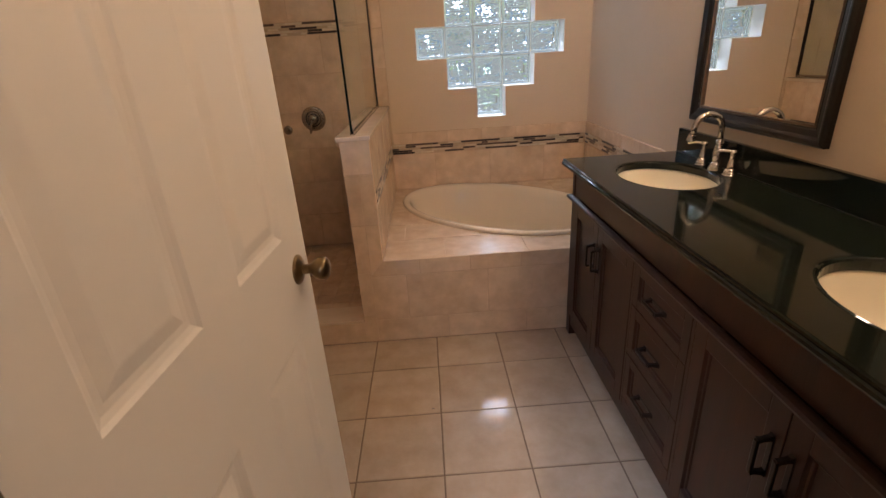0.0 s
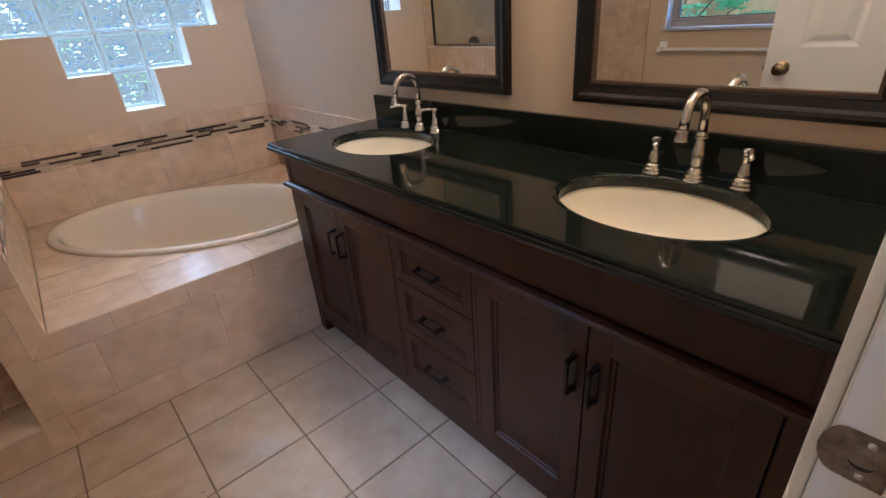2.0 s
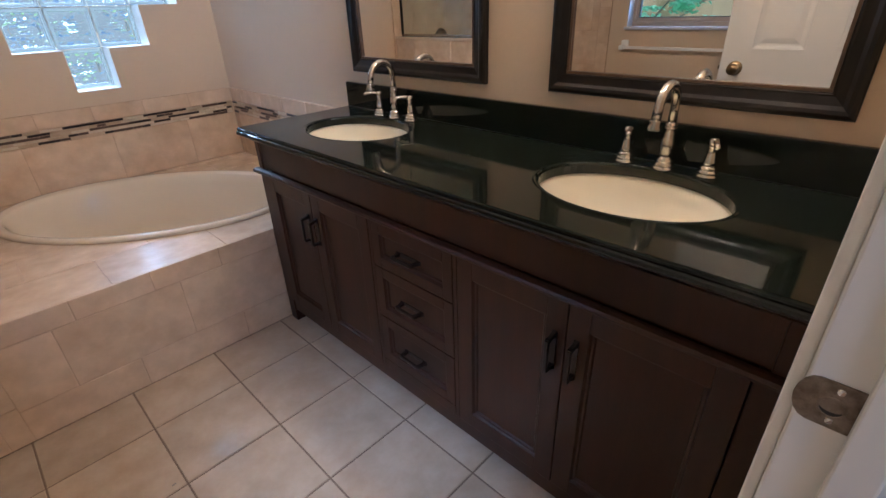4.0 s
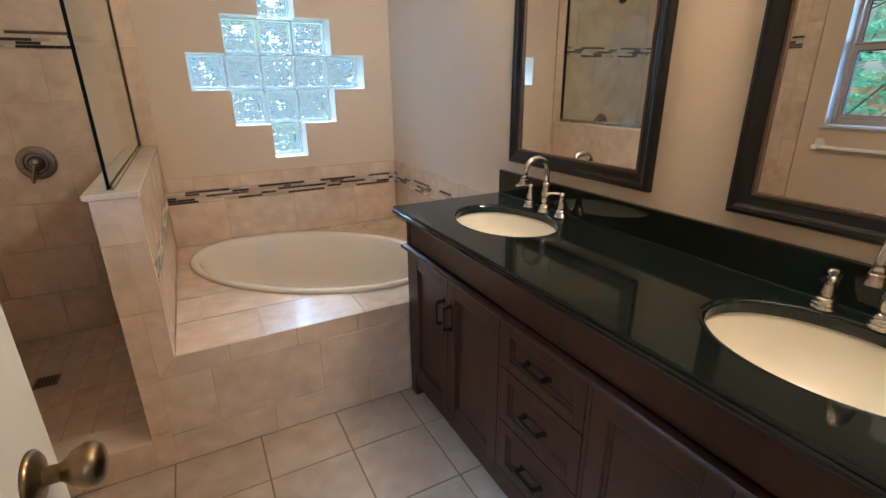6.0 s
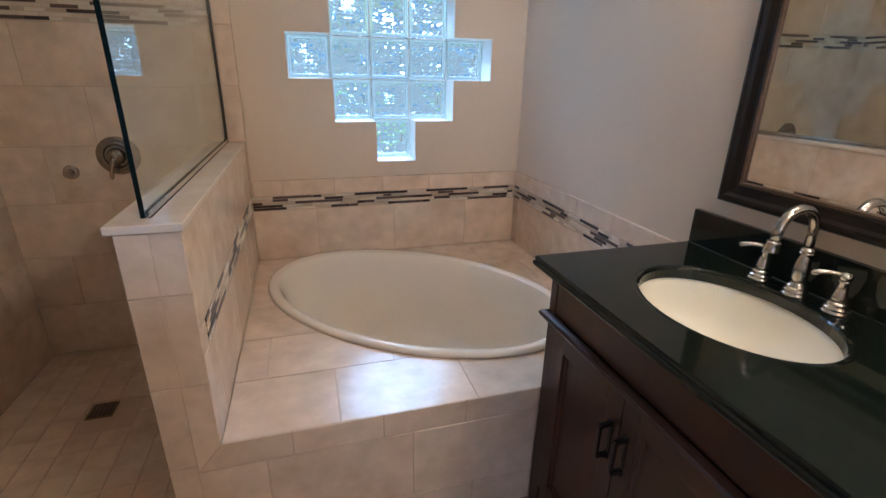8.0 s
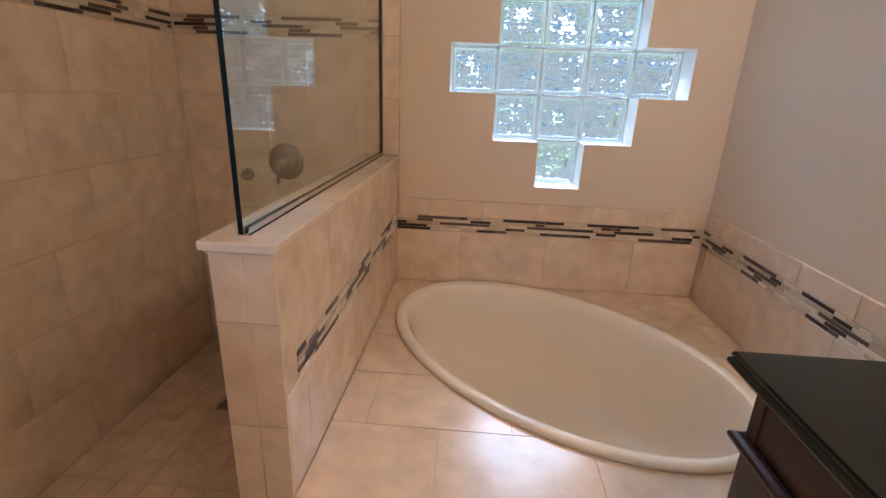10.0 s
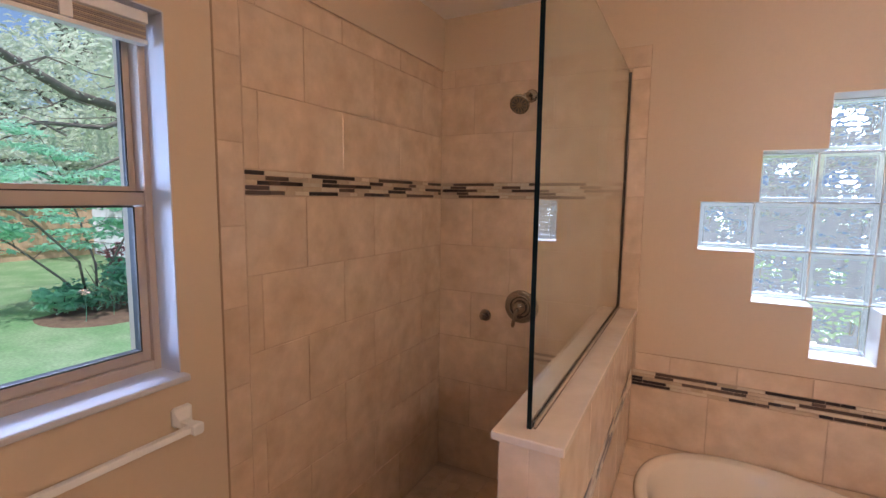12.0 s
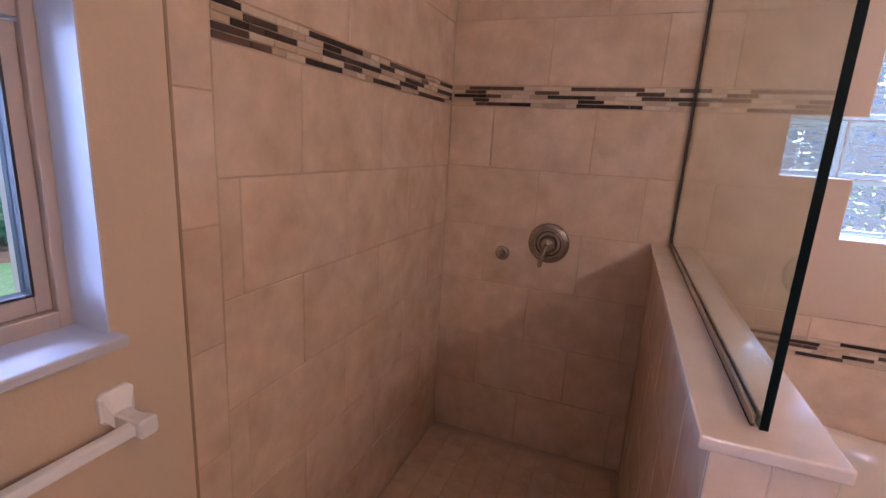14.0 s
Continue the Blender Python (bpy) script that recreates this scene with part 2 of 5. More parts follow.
def lathe(bm, profile, centre=(0, 0, 0), axis="z", n=24, cap=True):
    """Turn (radius, height) pairs about an axis."""
    rings = []
    for r, h in profile:
        ring = []
        for k in range(n):
            a = 2 * math.pi * k / n
            c, s = r * math.cos(a), r * math.sin(a)
            p = {"z": (c, s, h), "x": (h, c, s), "y": (c, h, s)}[axis]
            ring.append(bm.verts.new(Vector(centre) + Vector(p)))
        rings.append(ring)
    for a, b in zip(rings, rings[1:]):
        for k in range(n):
            bm.faces.new([a[k], a[(k + 1) % n], b[(k + 1) % n], b[k]])
    if cap:
        bm.faces.new(rings[0])
        bm.faces.new(rings[-1])
    bmesh.ops.recalc_face_normals(bm, faces=bm.faces)
    return bm


def tube(bm, points, radii, n=12):
    """A round tube through points, with a radius at each."""
    pts = [Vector(p) for p in points]
    rings = []
    up = Vector((0.03, 0.02, 1))
    for i, p in enumerate(pts):
        d = (pts[min(i + 1, len(pts) - 1)] - pts[max(i - 1, 0)]).normalized()
        ref = up if abs(d.dot(up.normalized())) < 0.95 else Vector((0, 1, 0.1))
        if i:
            side = (prev - d * prev.dot(d)).normalized()
        else:
            side = d.cross(ref).normalized()
        prev = side
        other = d.cross(side)
        r = radii[i] if hasattr(radii, "__len__") else radii
        rings.append([bm.verts.new(p + side * (r * math.cos(2 * math.pi * k / n)) + other * (r * math.sin(2 * math.pi * k / n))) for k in range(n)])
    for a, b in zip(rings, rings[1:]):
        for k in range(n):
            bm.faces.new([a[k], a[(k + 1) % n], b[(k + 1) % n], b[k]])
    bm.faces.new(rings[0])
    bm.faces.new(rings[-1])
    bmesh.ops.recalc_face_normals(bm, faces=bm.faces)
    return bm


FACING = {"-y": Matrix.Identity(4), "+x": Matrix.Rotation(radians(90), 4, "Z"), "-x": Matrix.Rotation(radians(-90), 4, "Z"),
          "+z": Matrix.Rotation(radians(-90), 4, "X")}
SLABS = {}


def slab(name, facing, u0, u1, v0, v1, at, material, parent, thick=0.009, edge=0.0015, kind=""):
    """One tile, its face in the plane at, with eased edges; alike tiles share a mesh."""
    w, h = abs(u1 - u0), abs(v1 - v0)
    key = (name, round(w, 4), round(h, 4), thick, material.name)
    if key not in SLABS:
        bm = bmesh.new()
        a = [bm.verts.new((sx * w / 2, thick, sz * h / 2)) for sx, sz in ((-1, -1), (1, -1), (1, 1), (-1, 1))]
        b = [bm.verts.new((sx * w / 2, edge, sz * h / 2)) for sx, sz in ((-1, -1), (1, -1), (1, 1), (-1, 1))]
        c = [bm.verts.new((sx * (w / 2 - edge), 0, sz * (h / 2 - edge))) for sx, sz in ((-1, -1), (1, -1), (1, 1), (-1, 1))]
        for p, q in ((a, b), (b, c)):
            for k in range(4):
                bm.faces.new([p[k], p[(k + 1) % 4], q[(k + 1) % 4], q[k]])
        bm.faces.new(c)
        me = bpy.data.meshes.new(name)
        bm.to_mesh(me)
        bm.free()
        me.materials.append(material)
        SLABS[key] = me
    ob = new(name, SLABS[key])
    u, v = (u0 + u1) / 2, (v0 + v1) / 2
    place = {"-y": (u, at, v), "+x": (at, u, v), "-x": (at, u, v), "+z": (u, v, at)}[facing]
    ob.matrix_world = Matrix.Translation(place) @ FACING[facing]
    ob.parent = parent
    return ob


def course(facing, at, parent, ulo, uhi, v0, v1, first, pitch, material=None, joint=0.0024, name="tile"):
    """A row of tiles from ulo to uhi, with a joint at first and every pitch from it."""
    cuts = [ulo - joint / 2]
    u = first - pitch * math.ceil((first - ulo) / pitch)
    while u < uhi - 0.012:
        if u > ulo + 0.012:
            cuts.append(u)
        u += pitch
    cuts.append(uhi + joint / 2)
    for a, b in zip(cuts, cuts[1:]):
        slab(name, facing, a + joint / 2, b - joint / 2, v0 + joint / 2, v1 - joint / 2, at, material or TILE, parent)


def mosaic(facing, at, parent, ulo, uhi, v0, seed, height=0.072, rows=5, dark=0.46):
    """A border of thin glass and stone sticks: in each row dark runs of one to three sticks between pale runs, staggered from row to row."""
    rng = random.Random(seed)
    step = height / rows
    period = 0.36
    for r in range(rows):
        u = ulo + 0.001
        share = dark * (1.15, 0.55, 1.35, 0.55, 1.25)[r]
        is_dark = rng.random() < share
        left = rng.uniform(0.05, 0.24) if is_dark else rng.uniform(0.04, 0.12)
        while u < uhi - 0.004:
            if is_dark:
                w = min(rng.choice((0.045, 0.095, 0.095, 0.19)), max(left, 0.045))
            else:
                w = min(rng.choice((0.045, 0.07, 0.095)), max(left, 0.04))
            end = min(u + w, uhi - 0.001)
            if uhi - end < 0.02:
                end = uhi - 0.001
            if is_dark:
                m = STICK_DARK if rng.random() < 0.55 else STICK_BROWN
            else:
                m = STICK_CREAM if rng.random() < 0.55 else STICK_SAND
            slab("mosaic_stick", facing, u, end - 0.0018, v0 + r * step + 0.0012, v0 + (r + 1) * step - 0.0012, at, m, parent, thick=0.007, edge=0.0006)
            left -= end - u
            u = end
            if left < 0.02:
                is_dark = not is_dark
                left = rng.uniform(0.6, 1.4) * period * (share if is_dark else 1 - share)


# ---- plan ----
XL, XR, YB = -0.895, 1.472, 5.330          # painted faces of the side walls and the far wall
YD = 2.190                                  # room face of the door wall
TL, TR, TB = -0.920, 1.460, 5.317          # tiled faces
ZC = 2.44
DECK, APRON = 0.452, 4.002
PX0, PX1, CAPZ = -0.068, 0.062, 1.052
SHZ = 0.055
BX, BZ, BP, BQ = 0.287, 0.936, 0.200, 0.1985  # glass blocks: lower left, pitches

# ---- setting ----
cols = [-1.10, BX] + [BX + BP * k for k in range(1, 6)] + [1.65]
rows_z = [0.0, BZ] + [BZ + BQ * k for k in range(1, 6)] + [2.6]
BLOCKS = {(3, 5), (2, 4), (3, 4), (4, 4), (1, 3), (2, 3), (3, 3), (4, 3), (5, 3), (2, 2), (3, 2), (4, 2), (3, 1)}
wall_back = structure(cells("wall_far", cols, rows_z, lambda i, j: (i, j) not in BLOCKS, lambda u, v, t: (u, t, v), YB, YB + 0.24, PAINT),
                      "beige painted far wall around a stepped opening of glass blocks", "wall")
wall_left = structure(cells("wall_window", [1.95, 2.93, 3.846, 3.975], [0.0, 1.056, 1.967, 2.6], lambda i, j: (i, j) != (1, 1),
                            lambda u, v, t: (t, u, v), XL, XL - 0.22, PAINT), "beige painted wall with a deep window opening", "wall")
wall_shower = structure(boxed("wall_shower", (XL - 0.22, TL - 0.003, 3.975, YB, 0, 2.6), WALLGROUT, bevel=0), "tiled shower side wall", "wall")
wall_right = structure(boxed("wall_vanity", (XR, XR + 0.15, -0.6, YB, 0, 2.6), PAINT, bevel=0), "beige painted wall behind the vanity", "wall")
DX0, DX1, DH = -0.045, 0.705, 2.04
wall_door = structure(cells("wall_door", [XL, DX0 - 0.02, DX1 + 0.02, XR], [0, DH + 0.02, 2.6], lambda i, j: (i, j) != (1, 0),
                            lambda u, v, t: (u, t, v), YD, YD - 0.12, PAINT), "beige painted wall with the doorway", "wall")
for nm, d in (("wall_hall_left", (XL - 0.15, XL, -0.75, YD - 0.12, 0, 2.6)), ("wall_hall_end", (XL, XR, -0.75, -0.6, 0, 2.6))):
    structure(boxed(nm, d, PAINT, bevel=0), "beige painted hall wall", "wall")
ceiling = structure(boxed("ceiling", (XL - 0.2, XR + 0.15, -0.75, YB + 0.2, ZC, ZC + 0.12), CEIL, bevel=0), "white textured ceiling", "ceiling")
floor = structure(boxed("floor", (XL - 0.02, XR, -0.6, YB, -0.1, -0.003), GROUT, bevel=0), "square beige ceramic floor tiles with brown grout", "floor")


# ---- tub surround, pony wall, shower base ----
TUBC, TUBA, TUBB, TUBR = (0.735, 4.752), 0.700, 0.452, radians(-40.6)


def tub_xy(r_off, a):
    """A point of the tub's oval, r_off inside its rim."""
    x, y = (TUBA - r_off) * math.cos(a), (TUBB - r_off) * math.sin(a)
    return TUBC[0] + x * math.cos(TUBR) - y * math.sin(TUBR), TUBC[1] + x * math.sin(TUBR) + y * math.cos(TUBR)


def in_tub(x, y, shrink=0.03):
    dx, dy = x - TUBC[0], y - TUBC[1]
    u, v = dx * math.cos(TUBR) + dy * math.sin(TUBR), -dx * math.sin(TUBR) + dy * math.cos(TUBR)
    return (u / (TUBA - shrink)) ** 2 + (v / (TUBB - shrink)) ** 2 < 1


def span(a, b, n):
    return [a + (b - a) * k / n for k in range(n + 1)]


DX, DY = span(PX1, TR + 0.008, 60), span(APRON + 0.03, TB + 0.008, 56)
deck = cells("tub_deck", DX, DY, lambda i, j: not in_tub((DX[i] + DX[i + 1]) / 2, (DY[j] + DY[j + 1]) / 2), lambda u, v, t: (u, v, t), DECK - 0.03, DECK - 0.003, WALLGROUT)
structure(deck, "raised tub deck faced in beige tile", "tub deck")
apron = structure(boxed("apron_wall", (PX1 - 0.004, XR, APRON + 0.003, APRON + 0.03, 0.0, DECK - 0.003), WALLGROUT, bevel=0), "tiled front of the tub deck", "wall")
pony = structure(boxed("pony_wall", (PX0 + 0.003, PX1 - 0.003, APRON + 0.003, YB, 0.0, CAPZ - 0.019), WALLGROUT, bevel=0), "low tiled wall between tub and shower", "wall")
cap = structure(boxed("wall_cap", (PX0 - 0.015, PX1 + 0.008, APRON - 0.008, TB, CAPZ - 0.019, CAPZ), CAP, bevel=0.0028), "cream marble cap on the low wall", "trim")
curb = structure(boxed("shower_curb", (TL - 0.003, PX0 + 0.003, APRON + 0.003, APRON + 0.150, 0.0, 0.118), WALLGROUT, bevel=0), "tiled shower curb", "curb")
curb_top = structure(boxed("curb_cap", (TL + 0.001, PX0 - 0.001, APRON - 0.003, APRON + 0.156, 0.118, 0.133), CAP, bevel=0.003), "cream marble threshold", "trim")
shower_floor = structure(boxed("shower_floor", (TL, PX0 + 0.003, APRON + 0.150, YB, 0.0, SHZ - 0.003), WALLGROUT, bevel=0), "shower floor of small beige tiles", "floor")
tile_back = structure(boxed("backer_far", (TL - 0.003, TR + 0.01, TB + 0.003, YB + 0.001, 0.0, DECK - 0.01), WALLGROUT, bevel=0), "wall behind the tub deck", "wall")
# grout beds behind the tiled fields
bed_shower = structure(boxed("grout_bed_shower", (TL - 0.002, 0.072, TB + 0.003, YB - 0.0005, SHZ, 2.180), WALLGROUT, bevel=0), "tiled shower end wall", "wall")
bed_tub = structure(boxed("grout_bed_tub", (0.0725, TR + 0.008, TB + 0.003, YB - 0.0005, DECK - 0.002, 0.860), WALLGROUT, bevel=0), "tiled wall behind the tub", "wall")
bed_side = structure(boxed("grout_bed_side", (TR + 0.003, XR - 0.0005, 4.035, TB + 0.003, 0.3, 0.860), WALLGROUT, bevel=0), "tiled side wall of the tub", "wall")
shower_upper = structure(boxed("wall_above_shower", (TL - 0.003, TL + 0.006, 3.975, YB, 2.184, ZC), PAINT, bevel=0), "beige painted wall above the shower tile", "wall")

# ---- bathtub ----
bathtub = thing("bathtub", "almond oval acrylic drop-in bathtub set in a tiled deck", "bathtub", at=(TUBC[0], TUBC[1], DECK))
N = 72


def oval_mesh(profile):
    bm = bmesh.new()
    rings = []
    for off, z in profile:
        ring = []
        for k in range(N):
            x, y = tub_xy(off, 2 * math.pi * k / N)
            ring.append(bm.verts.new((x - TUBC[0], y - TUBC[1], z - DECK)))
        rings.append(ring)
    for a, b in zip(rings, rings[1:]):
        for k in range(N):
            bm.faces.new([a[k], a[(k + 1) % N], b[(k + 1) % N], b[k]])
    return bm, rings


bm, rings = oval_mesh([(0.0, DECK), (-0.003, DECK + 0.006), (0.0, DECK + 0.014), (0.008, DECK + 0.019), (0.018, DECK + 0.020), (0.030, DECK + 0.018), (0.042, DECK + 0.010)])
part("rim", bm, ACRYLIC, bathtub, smooth=True)
bm, rings = oval_mesh([(0.002, DECK + 0.0025), (-0.004, DECK + 0.0022), (-0.006, DECK + 0.0002)])
part("caulk", bm, mat("tub_caulk", (0.40, 0.29, 0.19), 0.6), bathtub, "tan caulk bead", smooth=True)
bm, rings = oval_mesh([(0.042, DECK + 0.010), (0.052, DECK - 0.004), (0.062, DECK - 0.04), (0.076, DECK - 0.10), (0.092, DECK - 0.17), (0.112, DECK - 0.235), (0.140, DECK - 0.290), (0.175, DECK - 0.330), (0.215, DECK - 0.352), (0.26, DECK - 0.363), (0.33, DECK - 0.368), (0.44, DECK - 0.370)])
bm.faces.new(rings[-1])
part("basin", bm, ACRYLIC, bathtub, smooth=True)
bm = lathe(bmesh.new(), [(0.0, 0.004), (0.02, 0.005), (0.032, 0.003), (0.034, 0.0)], (*[c - d for c, d in zip(tub_xy(0.25, 0.0), TUBC)], -0.366), n=20, cap=False)
part("drain", bm, NICKEL, bathtub, "brushed nickel drain", smooth=True)

# ---- shower ----
glass = thing("shower_glass_panel", "clear fixed glass shower panel standing on the low tiled wall", "shower screen", at=(-0.012, 4.66, CAPZ))
bm = box(bmesh.new(), -0.0045, 0.0045, 4.030 - 4.66, TB - 0.004 - 4.66, 0.006, 2.072 - CAPZ, 0)
pane = part("pane", bm, GLASS, glass)
pane.visible_shadow = False
part("edge_strip", box(bmesh.new(), -0.005, 0.005, 4.0285 - 4.66, 4.0300 - 4.66, 0.006, 2.072 - CAPZ, 0), GLASSEDGE, glass, "dark green polished edge")
bm = box(bmesh.new(), -0.010, -0.0055, 4.045 - 4.66, TB - 0.001 - 4.66, 0.0, 0.016, 0.0008)
box(bm, 0.0055, 0.010, 4.045 - 4.66, TB - 0.001 - 4.66, 0.0, 0.016, 0.0008)
box(bm, -0.010, 0.010, 4.045 - 4.66, TB - 0.001 - 4.66, 0.0, 0.004, 0)
part("base_channel", bm, NICKEL, glass, "grey metal channel")
bm = box(bmesh.new(), -0.009, -0.0055, TB - 0.016 - 4.66, TB - 0.0005 - 4.66, 0.016, 2.072 - CAPZ, 0.0006)
box(bm, 0.0055, 0.009, TB - 0.016 - 4.66, TB - 0.0005 - 4.66, 0.016, 2.072 - CAPZ, 0.0006)
part("wall_channel", bm, BRONZE, glass, "dark metal channel")

valve = thing("shower_valve", "round aged nickel shower valve with a lever handle", "shower valve", at=(-0.462, TB, 1.001))
part("plate", lathe(bmesh.new(), [(0.0, -0.010), (0.070, -0.010), (0.078, -0.007), (0.083, -0.001), (0.083, 0.001)], axis="y", n=40, cap=False), AGED, valve, smooth=True)
part("ring", lathe(bmesh.new(), [(0.062, -0.010), (0.062, -0.016), (0.055, -0.019), (0.048, -0.014), (0.048, -0.010)], axis="y", n=36, cap=False), AGED, valve, smooth=True)
part("hub", lathe(bmesh.new(), [(0.036, -0.010), (0.034, -0.030), (0.028, -0.044), (0.018, -0.056), (0.0, -0.058)], axis="y", n=28, cap=False), AGED, valve, smooth=True)
part("lever", tube(bmesh.new(), [(0, -0.048, 0.0), (-0.006, -0.058, -0.02), (-0.014, -0.060, -0.05), (-0.020, -0.056, -0.082), (-0.022, -0.055, -0.092)], [0.012, 0.010, 0.008, 0.009, 0.006]), AGED, valve, smooth=True)
divert = thing("shower_diverter", "small round aged nickel diverter knob", "shower valve", at=(-0.651, TB, 0.935))
part("plate", lathe(bmesh.new(), [(0.0, -0.007), (0.024, -0.007), (0.030, -0.003), (0.031, 0.001)], axis="y", n=28, cap=False), AGED, divert, smooth=True)
part("knob", lathe(bmesh.new(), [(0.010, -0.006), (0.010, -0.022), (0.017, -0.026), (0.017, -0.040), (0.012, -0.044), (0.0, -0.045)], axis="y", n=20, cap=False), AGED, divert, smooth=True)
part("pin", tube(bmesh.new(), [(0, -0.036, 0), (0.014, -0.050, 0.010)], [0.004, 0.003], 8), AGED, divert, smooth=True)
head = thing("shower_sprayer", "aged nickel shower head on a short bent arm", "shower fixture", at=(-0.441, TB, 2.016))
part("flange", lathe(bmesh.new(), [(0.0, -0.010), (0.022, -0.009), (0.030, -0.003), (0.031, 0.001)], axis="y", n=24, cap=False), AGED, head, smooth=True)
part("arm", tube(bmesh.new(), [(0, 0, 0), (-0.003, -0.04, 0.002), (-0.006, -0.075, -0.010), (-0.010, -0.100, -0.034)], 0.0095), AGED, head, smooth=True)
bm = lathe(bmesh.new(), [(0.012, 0.030), (0.018, 0.022), (0.016, 0.012), (0.038, -0.004), (0.045, -0.012), (0.045, -0.022), (0.040, -0.025)], n=28, cap=False)
tilt = Matrix.Translation((-0.012, -0.118, -0.052)) @ Matrix.Rotation(radians(-58), 4, "X")
bm.transform(tilt)
part("shell", bm, AGED, head, smooth=True)
part("face", lathe(bmesh.new(), [(0.0, -0.0252), (0.038, -0.0256)], n=28, cap=False), AGED, head, "aged nickel spray face").data.transform(tilt)
bm = bmesh.new()
for k in range(12):
    a = 2 * math.pi * k / 12
    ca, sa = math.cos(a), math.sin(a)
    q = [(0.012, -0.0012), (0.033, -0.0045), (0.033, 0.0045), (0.012, 0.0012)]
    bm.faces.new([bm.verts.new((r * ca - w * sa, r * sa + w * ca, -0.0264)) for r, w in q])
bm.transform(tilt)
part("spray_slots", bm, RUBBER, head, "black radial spray slots")
sdrain = thing("shower_drain", "square brushed metal shower drain set in the floor", "drain", at=(-0.545, 4.80, SHZ))
part("frame", box(bmesh.new(), -0.048, 0.048, -0.048, 0.048, -0.002, 0.002, 0.0008), AGED, sdrain)
bm = bmesh.new()
for i in range(5):
    for j in range(5):
        box(bm, -0.038 + i * 0.016, -0.027 + i * 0.016, -0.038 + j * 0.016, -0.027 + j * 0.016, 0.002, 0.0026)
part("slot", bm, RUBBER, sdrain, "dark drain slots")

# ---- vanity ----
CX, CY0, CY1 = 0.968, 2.198, 3.990
vanity = thing("vanity_cabinet", "espresso-stained double vanity cabinet with shaker doors and three drawers", "vanity cabinet", at=(1.2, 3.1, 0))
V = Vector((1.2, 3.1, 0))


def vbox(name, x0, x1, y0, y1, z0, z1, bevel=0.002, material=None, label="", parent=None):
    o = parent or vanity
    c = V + (o.location if parent else Vector())
    return part(name, box(bmesh.new(), x0 - c.x, x1 - c.x, y0 - c.y, y1 - c.y, z0 - c.z, z1 - c.z, bevel), material or ESPRESSO, o, label)


vbox("side_panel", CX + 0.02, XR - 0.002, CY1 - 0.020, CY1 - 0.002, 0.065, 0.852)
vbox("side_panel", CX + 0.02, XR - 0.002, CY0 + 0.002, CY0 + 0.020, 0.065, 0.852)
vbox("floor_panel", CX + 0.024, XR - 0.004, CY0 + 0.022, CY1 - 0.022, 0.075, 0.093, 0)
vbox("back_panel", XR - 0.012, XR - 0.002, CY0 + 0.022, CY1 - 0.022, 0.095, 0.845, 0)
vbox("divider", CX + 0.024, XR - 0.014, 3.285, 3.300, 0.095, 0.66, 0)
vbox("divider", CX + 0.024, XR - 0.014, 2.920, 2.935, 0.095, 0.66, 0)
for y0, y1 in ((CY0, CY0 + 0.05), (CY1 - 0.05, CY1)):
    vbox("post", CX, CX + 0.05, y0, y1, 0.0, 0.712, 0.003)
    vbox("post", XR - 0.05, XR - 0.001, y0, y1, 0.0, 0.07, 0.002)
vbox("bottom_rail", CX + 0.004, CX + 0.022, CY0 + 0.05, CY1 - 0.05, 0.060, 0.118)
vbox("stile", CX - 0.003, CX + 0.022, 3.283, 3.297, 0.118, 0.70, 0.001)
vbox("stile", CX - 0.003, CX + 0.022, 2.923, 2.937, 0.118, 0.70, 0.001)
vbox("drawer_rail", CX - 0.003, CX + 0.022, 2.939, 3.281, 0.1205, 0.157, 0.001)
vbox("apron_panel", CX + 0.004, CX + 0.024, CY0 + 0.03, CY1 - 0.03, 0.728, 0.838)
vbox("corner_block", CX, CX + 0.03, CY1 - 0.032, CY1, 0.722, 0.840, 0.003)
vbox("corner_block", CX, CX + 0.03, CY0, CY0 + 0.032, 0.722, 0.840, 0.003)
bm = bmesh.new()
prof = [(0.0, 0.703), (-0.010, 0.705), (-0.019, 0.710), (-0.021, 0.717), (-0.017, 0.723), (-0.008, 0.727), (0.0, 0.728)]


def moulding(bm, prof, base, y0, y1, back):
    """A moulding along the front, returned round both ends."""
    def ring(fx, fy):
        return [bm.verts.new((fx(o) - V.x, fy(o) - V.y, z)) for o, z in prof]
    rs = [ring(lambda o: back, lambda o: y1 - o), ring(lambda o: base + o, lambda o: y1 - o), ring(lambda o: base + o, lambda o: y0), ]
    for a, b in zip(rs, rs[1:]):
        for k in range(len(prof) - 1):
            bm.faces.new([a[k], b[k], b[k + 1], a[k + 1]])
    bmesh.ops.recalc_face_normals(bm, faces=bm.faces)


moulding(bm, prof, CX, CY0, CY1, XR - 0.002)
part("moulding", bm, ESPRESSO, vanity)
bm = bmesh.new()
moulding(bm, [(0.0, 0.832), (-0.008, 0.836), (-0.014, 0.843), (-0.024, 0.850), (-0.024, 0.855)], CX, CY0, CY1, XR - 0.002)
part("cornice", bm, ESPRESSO, vanity)


